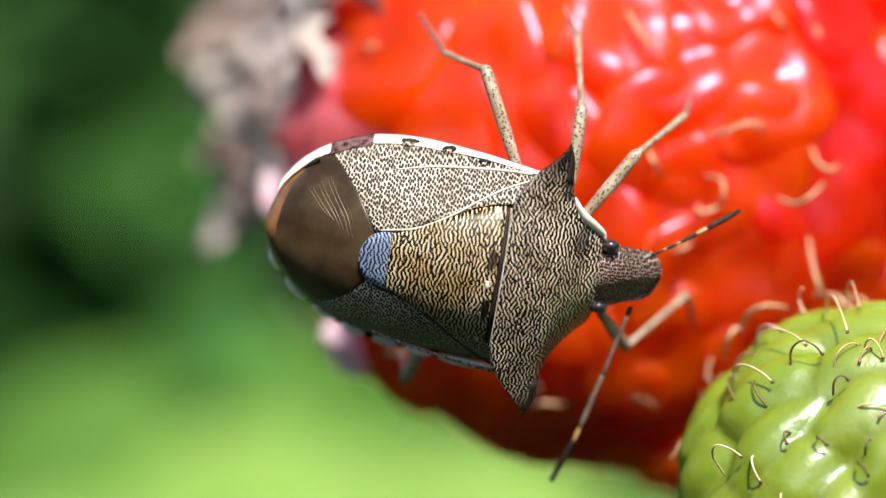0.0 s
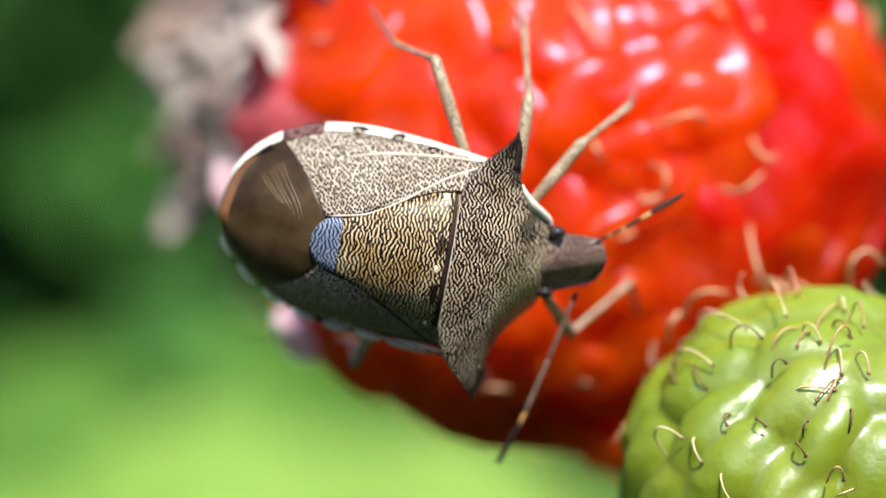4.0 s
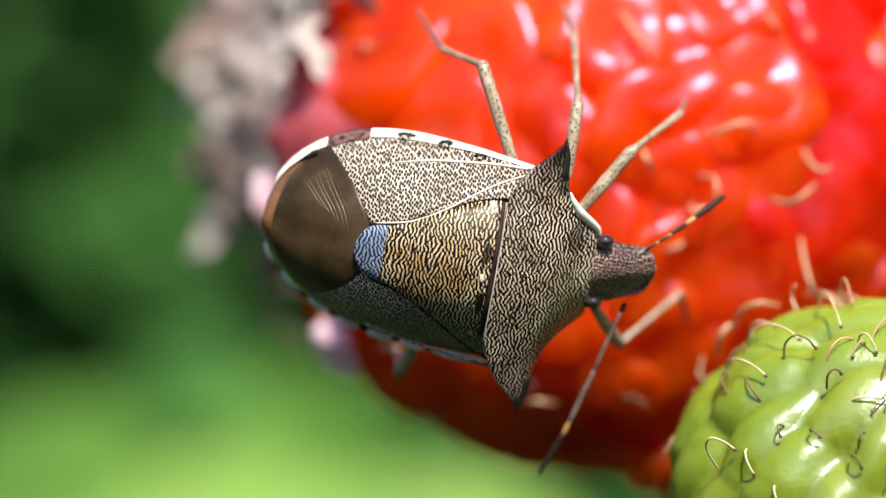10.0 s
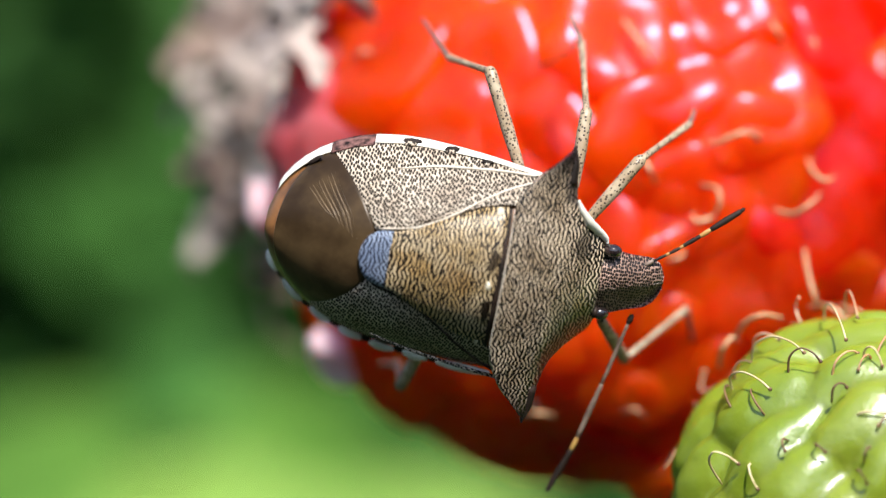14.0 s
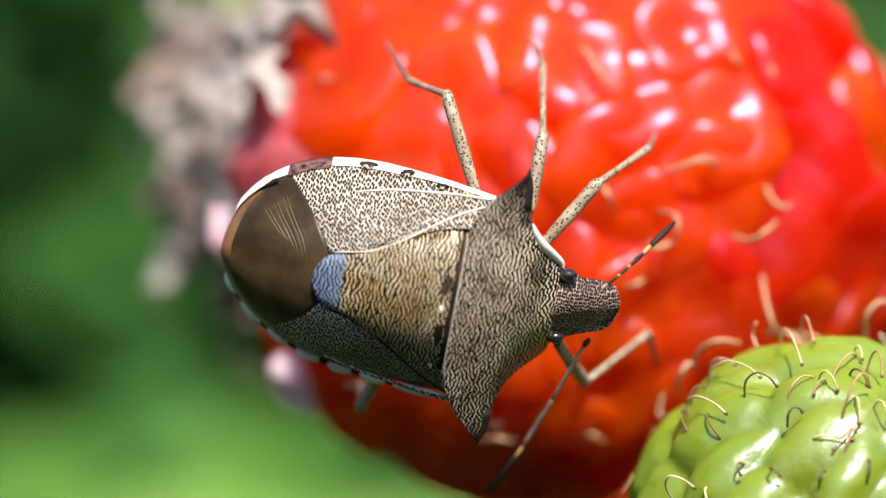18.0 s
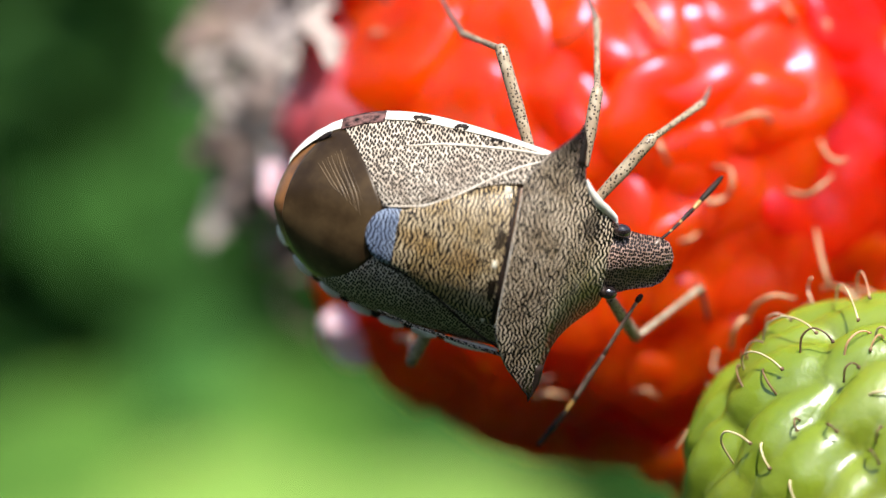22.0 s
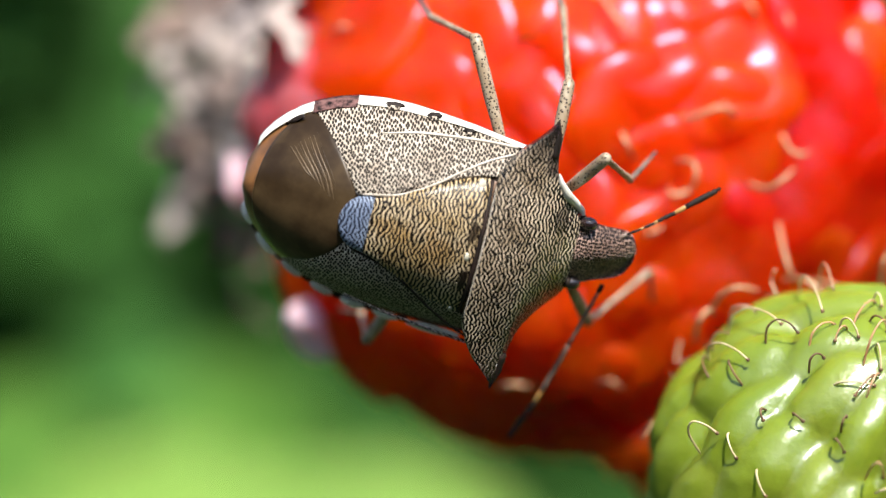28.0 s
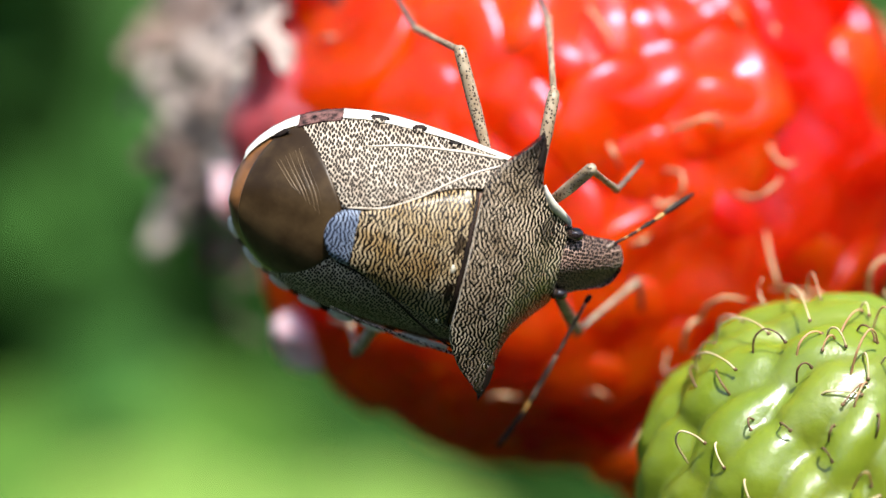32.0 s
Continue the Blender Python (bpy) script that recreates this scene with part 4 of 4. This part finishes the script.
HALF = ((-6.72, -6.68, -6.58, -6.42, -6.2, -5.9, -5.5, -5.1, -4.6, -4.0, -3.3, -2.5, -1.6, -0.7, 0.9), (0.25, 0.62, 1.0, 1.36, 1.70, 2.04, 2.37, 2.62, 2.86, 3.05, 3.16, 3.2, 3.19, 3.15, 3.0))
MARGIN = ((-6.8, -5, -2.5, -0.7, 1), (0.3, 0.45, 0.75, 1.4, 2.0))


def smooth_read(table, s):
    return float(np.mean([np.interp(s + d, *table) for d in (-0.3, -0.15, 0, 0.15, 0.3)]))


def slim(s):
    """How much narrower the right half lies than the left."""
    return float(np.interp(s, (-6.7, -5.5, -3, 0), (0.76, 0.84, 0.93, 0.97)))


def back(s, w):
    """The height of the folded wings and abdomen."""
    r, h, m = smooth_read(RIDGE, s), float(np.interp(s, *HALF)), smooth_read(MARGIN, s)
    m -= 1.15 * min(max(-w / max(h, 0.05), 0), 1)
    return r - (r - m) * min(abs(w) / max(h, 0.05), 1.15) ** 2.3


def collar(s, w):
    """The height of the fore-body."""
    r = float(np.mean([np.interp(s + d, (-0.2, 0.7, 1.6, 2.4, 3.3), (3.22, 3.42, 3.15, 2.45, 1.45)) for d in (-0.2, 0, 0.2)]))
    fall = float(np.interp(s, (1.6, 2.8), (0.0, 0.34))) * min(max(-w, 0), 2.2) ** 2
    return r - float(np.interp(s, (1.2, 2.2, 3.2), (0.105, 0.14, 0.30))) * w * w + 0.0042 * w ** 4 - fall


# abdomen below the wings
bm = bmesh.new()
rings = []
for s in np.linspace(-6.7, 2.6, 40):
    half = float(np.interp(s, *HALF)) * 0.985 if s < 0.9 else 3.0 - (s - 0.9) * 0.95
    ring = []
    for a in np.linspace(0, 2 * math.pi, 36, endpoint=False):
        w = half * math.cos(a) * (1.0 if math.cos(a) > 0 else slim(s))
        if math.sin(a) >= 0:
            z = (back(s, w) if s < 0.9 else min(back(0.9, w), collar(s, w))) - 0.14
        else:
            base = smooth_read(MARGIN, min(s, 0.9)) - 0.1
            z = base + math.sin(a) * (base + 0.55) * min(1, (s + 6.9) / 1.5)
        ring.append(bm.verts.new((s, w, z)))
    rings.append(ring)
for r, q in zip(rings, rings[1:]):
    for j in range(36):
        bm.faces.new((r[j], r[(j + 1) % 36], q[(j + 1) % 36], q[j]))
bm.faces.new(rings[0])
bm.faces.new(rings[-1])
part("abdomen", bm, RUST, bug, "rusty brown underside")

# spotted margin of the abdomen
def margin_piece(side, s0, s1, material, label, grow=0.0):
    pts = []
    for s in np.linspace(s0, s1, 6 if s1 - s0 < 2 else 14):
        w = (float(np.interp(s, *HALF)) + (0.03 if side > 0 else 0.12) + grow) * (1.0 if side > 0 else -slim(s))
        pts.append((s, w, smooth_read(MARGIN, s) - (0.02 if side > 0 else 0.70)))
    k = 1.15 if material is WHITE else 0.8
    part("margin_segment", tube(pts, [0.10 * k, 0.15 * k, 0.16 * k, 0.14 * k, 0.08 * k], 10, 6, flat=0.7), material, bug, label)


SPOTS = (-6.5, -6.15, -5.9, -5.3, -5.0, -4.4, -4.05, -3.4, -3.1, -2.4, -2.1, -1.4, -1.1, 0.4)
for n, (a, b) in enumerate(zip(SPOTS, SPOTS[1:])):
    pale = n % 2 == 0
    margin_piece(-1, a, b, WHITE if pale else DARK, "ivory spot" if pale else "black spot", (0.0 if pale else -0.05))


def left_border(s0, s1, material, label, wide=0.145):
    """A stretch of the pale border outside the left fore-wing."""
    reach = lambda s: float(np.interp(s, *HALF))
    taper = lambda s: wide * float(np.interp(s, (-6.6, -5.9, -5.0, -2.2, -1.0, 0.9), (0.8, 1.2, 1.1, 1.0, 0.6, 0.3)))
    spans = np.linspace(s0, s1, 14).tolist()
    part("margin_segment", plate([(s, reach(s) - taper(s)) for s in spans], [(s, reach(s) + 0.05) for s in spans], back, 30, 8, 0.055, 0.16, 0.05), material, bug, label)


left_border(-6.52, -5.22, WHITE, "broad ivory spot")
left_border(-5.22, -4.02, ROSY, "rosy brown and black mottled spot", 0.20)
left_border(-4.02, 0.86, WHITE, "ivory border")
for s, w, wide, deep in ((-3.02, 0.05, 0.26, 0.12), (-1.86, 0.05, 0.23, 0.11), (-5.66, 0.20, 0.32, 0.09), (-0.80, 0.12, 0.18, 0.07)):
    w = float(np.interp(s, *HALF)) - w
    slope = Matrix.Rotation(math.atan2(back(s, w + 0.1) - back(s, w - 0.1), 0.2), 3, "X") @ Matrix.Rotation(-math.atan2(back(s + 0.1, w) - back(s - 0.1, w), 0.2), 3, "Y")
    notch = part("dark_scallop", ball((s, w, back(s, w) + 0.055), (wide, deep, 0.05), 18, 12, wobble=0.5, grain=4.0, turn=slope), DARK, bug, "black notch in the pale margin")
    if s > -5:
        part("scallop_heart", ball((s, w - 0.06, back(s, w - 0.06) + 0.075), (wide * 0.7, deep * 0.8, 0.05), 18, 12, turn=slope), CORIUM, notch)

# wings, scutellum, fore-body
INNER = [(0.35, 2.15), (-0.7, 1.90), (-1.9, 1.32), (-2.9, 0.86), (-3.55, 0.72)]
OUTER = [(0.75, 3.06), (-0.7, 3.05), (-2.5, 3.06), (-4.0, 2.88), (-5.12, 2.38)]
for side, word in ((1, "silvery bronze fore-wing, finely pitted"), (-1, "bronze fore-wing on the shaded side, finely pitted")):
    flip = lambda line: [(s, w if side > 0 else -w * (1 - (1 - slim(s)) * w / 3)) for s, w in line]
    part("forewing", plate(flip(INNER), flip(OUTER), back, 60, 30, 0.03, 0.10), CORIUM, bug, word)
    # vein and seam get darker materials on the right, shade put into their colour
    part("wing_vein", tube([(s, w * side, back(s, w) + 0.03) for s, w in ((0.6, 2.96), (-0.3, 2.90), (-1.2, 2.80), (-2.2, 2.66), (-3.2, 2.42))], [0.05, 0.05, 0.045, 0.03], 6, 6), SEAM if side > 0 else CORIUM, bug, "pale wing vein")
    part("clavus_seam", tube([(s, w * side, back(s, w) + 0.03) for s, w in ((0.55, 2.78), (-0.1, 2.48), (-0.8, 2.05), (-1.5, 1.56), (-2.4, 1.06), (-3.4, 0.80))], [0.03, 0.035, 0.035, 0.03], 6, 6), SEAM if side > 0 else DARK, bug, "pale wing seam" if side > 0 else "wing seam on the shaded side, darkened in colour")
EDGE = [(-3.55, 0.62), (-3.82, 1.15), (-4.25, 1.75), (-4.75, 2.2), (-5.2, 2.36), (-5.62, 2.06), (-5.95, 1.64), (-6.18, 1.20), (-6.32, 0.75), (-6.39, 0.3), (-6.40, 0.02)]
part("wing_membrane", plate(EDGE, [(s, -w * slim(s)) for s, w in EDGE], back, 50, 30, 0.045, 0.05), MEMBRANE, bug, "glossy dark brown wing membrane")
for n in range(9):
    d = 0.07 + 0.085 * n + 0.02 * (n % 3)
    line = [(-3.95 - d * 1.2, 0.35 + 0.06 * n), (-4.2 - d * 1.15, 0.95), (-4.6 - d * 1.1, 1.5 - 0.03 * n), (-4.92 - d * 0.9, 1.95 - 0.07 * n)]
    part("membrane_wrinkle", tube([(s, w, back(s, w) + 0.047) for s, w in line], [0.005, 0.014 + 0.005 * (n % 2), 0.012, 0.004], 5, 6), VEIN_TAN if n % 3 else MEMBRANE, bug)
SIDE = [(0.02, 2.04), (-0.7, 1.88), (-1.9, 1.32), (-2.5, 1.0), (-3.08, 0.78)]
shield = lambda s, w: back(s, w) + 0.16 * (1 - min(abs(w) / 2.1, 1) ** 2) + 0.05
part("scutellum", plate(SIDE, [(s, -w) for s, w in SIDE], shield, 60, 40, 0.0, 0.2), SCUTELLUM, bug, "ochre-brown pitted shield")
TIP = [(-3.04, 0.81), (-3.4, 0.75), (-3.68, 0.58), (-3.86, 0.28), (-3.92, 0.03)]
part("scutellum_tip", plate(TIP, [(s, -w) for s, w in TIP], shield, 20, 16, 0.004, 0.2), TIP_BLUE, bug, "blue-grey shield tip")
for s, w, r in ((-0.22, 1.86, 0.15), (-0.2, -1.9, 0.07), (-0.2, -0.12, 0.11)):
    part("callus", ball((s, w, shield(s, w) + 0.0), (r * 0.7, r, 0.035), 12, 8, wobble=0.7, grain=5.0), IVORY, bug, "ivory dot")
REAR = [(1.50, 3.92), (1.05, 3.45), (0.66, 3.05), (0.30, 2.45), (0.17, 1.95), (0.15, 0.9), (0.15, 0)]
FORE = [(1.58, 3.95), (1.72, 3.45), (1.80, 2.95), (1.92, 2.45), (2.25, 1.98), (2.85, 1.5), (3.05, 1.0), (2.98, 0)]
both = lambda line: line + [(s, -w) for s, w in line[-2::-1]]
part("pronotum", plate(both(REAR), both(FORE), collar, 80, 30, 0.08, 0.3, 0.10), PRONOTUM, bug, "brown pitted fore-body with two sharp shoulder spines")
for side in (1, -1):
    part("shoulder_spine", tube([(1.50, 3.0 * side, collar(1.6, 3.0 * side) - 0.14), (1.54, 3.55 * side, collar(1.6, 3.55 * side) - 0.06), (1.52, 4.08 * side, collar(1.6, 4.0 * side))], [0.30, 0.21, 0.015], 10, 5, flat=0.8), DARK, bug, "blackish pointed spine")
part("pale_border", tube([(s, w, collar(s - 0.05, w - 0.06) + 0.05) for s, w in ((1.90, 2.56), (2.05, 2.30), (2.32, 1.98), (2.62, 1.74), (2.92, 1.50), (3.04, 1.30))], [0.03, 0.09, 0.14, 0.13, 0.10, 0.03], 10, 5), WHITE, bug, "ivory front border")
# black joint between fore-body and scutellum
part("joint_seam", tube([(0.07, w, shield(0.07, w) - 0.05) for w in (2.0, 1.2, 0.4, -0.4, -1.2, -2.0)], [0.05, 0.075, 0.05], 6, 6), DARK, bug)
# pale tube that paints the sky's sheen along the rounded rear edge
part("rear_rim_sheen", tube([(0.17, w, collar(0.17, w) + 0.055) for w in (1.9, 1.2, 0.4, -0.4, -1.2, -2.0)], [0.010, 0.016, 0.020, 0.020, 0.010], 6, 6), SEAM, bug, "thin rear rim, its sky sheen put into the pale colour")

# head
bm = bmesh.new()
rings = []
for t in np.linspace(0, 1, 22):
    s = 2.7 + 2.15 * t
    c = 0.12 + 0.32 * t
    half = float(np.interp(t, (0, 0.25, 0.5, 0.8, 0.93, 1), (1.0, 0.98, 0.84, 0.74, 0.56, 0.18)))
    top, low = 1.85 - 0.55 * t * t - 0.1 * t, 0.6 - 0.2 * t + 0.45 * t ** 4
    rings.append([bm.verts.new((s, c + half * math.cos(a), (top + low) / 2 + (top - low) / 2 * (abs(math.sin(a)) ** 1.1) * math.copysign(1, math.sin(a)) * min(1, half / 0.6) - 0.55 * max(0, -math.cos(a)) * max(0, math.sin(a)))) for a in np.linspace(0, 2 * math.pi, 28, endpoint=False)])
for r, q in zip(rings, rings[1:]):
    for j in range(28):
        bm.faces.new((r[j], r[(j + 1) % 28], q[(j + 1) % 28], q[j]))
bm.faces.new(rings[0])
bm.faces.new(rings[-1])
head = part("head", bm, HEAD, bug, "reddish-brown wrinkled head")
for w in (1.22, -0.70):
    part("eye", ball((3.2, w * 0.985, 1.64 if w > 0 else 1.36), (0.26, 0.20, 0.24), 20, 14), EYE, head, "glossy black bulging eye")
    part("eye_rim", ball((3.04, w * 0.98, 1.42), (0.13, 0.18, 0.2), 12, 8), DARK, head)

# legs: places in the bug's frame
def leg(label, hip, knee, ankle, toe, thick=0.19):
    """The thigh carries the knee, shin and foot; the thigh turns at the hip, shin and foot at the knee."""
    hip, knee, ankle, toe = (Vector(p) for p in (hip, knee, ankle, toe))
    zero, a, b, c = Vector((0, 0, 0)), knee - hip, ankle - knee, toe - knee
    limb = part("leg", tube([zero, a * 0.5 + Vector((0, 0, 0.05)), a], [thick * 0.75, thick, thick * 0.95], 10, 6), LEG, bug, label)
    limb.location = hip * MM
    part("knee", ball(a, (thick * 0.9,) * 3, 10, 8), LEG, limb)
    for name, mesh, material in (("shin", tube([zero, b * 0.5, b], [thick * 0.55, thick * 0.48, thick * 0.62], 8, 5), LEG), ("foot", tube([b, (b + c) * 0.5 + Vector((0, 0, 0.08)), c], [thick * 0.5, thick * 0.42, thick * 0.3], 8, 4), BROWN)):
        part(name, mesh, material, limb).location = a * MM
    return limb


leg("speckled tan leg, hind pair", (0.35, 2.60, 1.00), (-1.15, 5.45, 0.30), (-2.33, 5.32, -2.60), (-3.29, 6.14, -4.60))
leg("speckled tan leg, middle pair", (1.80, 2.72, 1.00), (1.77, 4.83, 0.40), (1.51, 6.44, -3.00), (1.05, 7.12, -4.00))
FRONT_HIP, FRONT_KNEE, FRONT_ANKLE, FRONT_TOE = Vector((2.30, 1.70, 0.90)), Vector((3.54, 3.77, 0.60)), Vector((4.98, 4.79, -1.60)), Vector((5.25, 5.12, -3.20))
front_leg = leg("speckled tan leg, front pair", FRONT_HIP, FRONT_KNEE, FRONT_ANKLE, FRONT_TOE)
leg("tan leg in shade, front pair", (3.35, -1.03, 0.60), (4.53, -2.55, -1.80), (6.30, -1.04, -3.60), (6.83, -2.21, -4.60))
leg("tan leg in shade, hind pair", (-1.50, -2.60, 0.20), (-1.96, -4.47, -1.20), (-2.10, -4.45, -4.00), (-2.57, -5.09, -6.20))
leg("tan leg in shade, middle pair", (0.84, -2.04, 0.40), (1.39, -3.65, -1.20), (2.02, -4.95, -3.80), (2.51, -5.31, -5.90))


def antenna(base, pieces, label):
    # segments on one line along x from the base, each (length, thickness, material, lift)
    at, root = Vector((0, 0, 0)), None
    for n, (length, thick, material, lift) in enumerate(pieces):
        end = at + Vector((length, lift, 0))
        piece = part("antenna" if root is None else "antenna_segment", tube([at, at.lerp(end, 0.5), end], [thick * 0.75, thick, thick * 0.8], 8, 4), material, root or bug, label if root is None else "")
        root = root or piece
        at = end
    root.location = Vector(base) * MM
    return root


left_antenna = antenna((4.22, 0.91, 1.30), [(0.24, 0.075, BROWN, 0.0), (0.42, 0.045, DARK, -0.02), (0.10, 0.050, AMBER, 0), (0.34, 0.052, DARK, 0.0), (0.12, 0.056, AMBER, 0.01), (0.55, 0.070, DARK, 0.02), (0.35, 0.080, AMBER, 0.03), (0.98, 0.098, DARK, 0.07), (0.14, 0.06, DARK, 0.02)], "dark antenna ringed with amber")
right_antenna = antenna((4.18, -0.68, 0.90), [(0.25, 0.09, DARK, 0.0), (2.0, 0.065, BROWN, 0.10), (1.75, 0.085, BROWN, 0.06), (0.45, 0.075, AMBER, 0.0), (1.45, 0.095, DARK, -0.10)], "long brown antenna with an amber ring")
# seconds, turn, dip
LEFT_TURNS = ((0, 30.5, 16), (2, 35.5, 13), (4, 33.5, 12), (7, 35.0, 16), (9, 35.5, 26), (11, 39.5, 13), (13, 36.0, 4), (14, 38.0, 3), (17, 46.0, 26), (19, 44.5, 34), (20, 45.0, 24), (21, 44.0, 27), (22, 47.5, 36), (23, 47.0, 36), (25, 48.5, 32), (27.5, 37.5, 3), (28.5, 37.0, 3), (30, 36.0, 4), (31, 37.5, 12), (32, 36.0, 24))
RIGHT_TURNS = ((0, -104.0, 4), (4, -104.0, 4), (7, -105.0, 4), (9, -105.0, 4), (11, -106.0, 4), (13, -104.5, 4), (14.5, -104.0, 5), (17, -109.0, 14), (19, -111.0, 14), (20, -112.0, 14), (22, -110.5, 14), (23, -112.5, 14), (25, -113.0, 14), (27.5, -103.5, 14), (30, -104.0, 14), (32, -104.0, 14))
KNEE_DRAWN, ANKLE_DRAWN, TOE_DRAWN = Vector((3.03, 3.36, 2.55)), Vector((4.29, 2.44, 0.20)), Vector((5.15, 3.28, -1.30))


def motions():
    thigh, thigh_drawn = FRONT_KNEE - FRONT_HIP, KNEE_DRAWN - FRONT_HIP
    shin, shin_drawn = FRONT_ANKLE - FRONT_KNEE, ANKLE_DRAWN - KNEE_DRAWN
    walk(bug, [(t, pose(x * MM, y * MM, z * MM, a, b, c)) for t, x, y, z, a, b, c in BUG_PATH])
    base = left_antenna.location.copy()
    walk(left_antenna, [(t, Matrix.Translation(base) @ pose(0, 0, 0, 0, dip, a)) for t, a, dip in LEFT_TURNS])
    base2 = right_antenna.location.copy()
    walk(right_antenna, [(t, Matrix.Translation(base2) @ pose(0, 0, 0, 0, dip, a)) for t, a, dip in RIGHT_TURNS])
    # the left foreleg is drawn in near the end
    still = Matrix.Identity(4)
    thigh_turn = thigh.rotation_difference(thigh_drawn).to_matrix().to_4x4()
    shin_turn = thigh_turn.inverted() @ shin.rotation_difference(shin_drawn).to_matrix().to_4x4()
    hip_at, knee_at = Matrix.Translation(FRONT_HIP * MM), Matrix.Translation(thigh * MM)
    walk(front_leg, [(t, hip_at @ m) for t, m in ((0, still), (25.7, still), (27.2, thigh_turn), (32, thigh_turn))])
    toe, toe_drawn = FRONT_TOE - FRONT_ANKLE, TOE_DRAWN - ANKLE_DRAWN
    body_to_thigh = (hip_at @ thigh_turn).inverted()
    knee_drawn = FRONT_HIP + thigh_turn.to_3x3() @ thigh
    ankle_drawn = knee_drawn + shin_drawn.normalized() * shin.length
    foot_turn = body_to_thigh @ Matrix.Translation(ankle_drawn * MM) @ toe.rotation_difference(toe_drawn).to_matrix().to_4x4() @ Matrix.Translation(-shin * MM)
    for piece in front_leg.children:
        if piece.name.startswith("shin"):
            walk(piece, [(t, knee_at @ m) for t, m in ((0, still), (25.7, still), (27.2, shin_turn), (32, shin_turn))])
        elif piece.name.startswith("foot"):
            walk(piece, [(0, knee_at), (25.7, knee_at), (27.2, foot_turn), (32, foot_turn)])



motions()
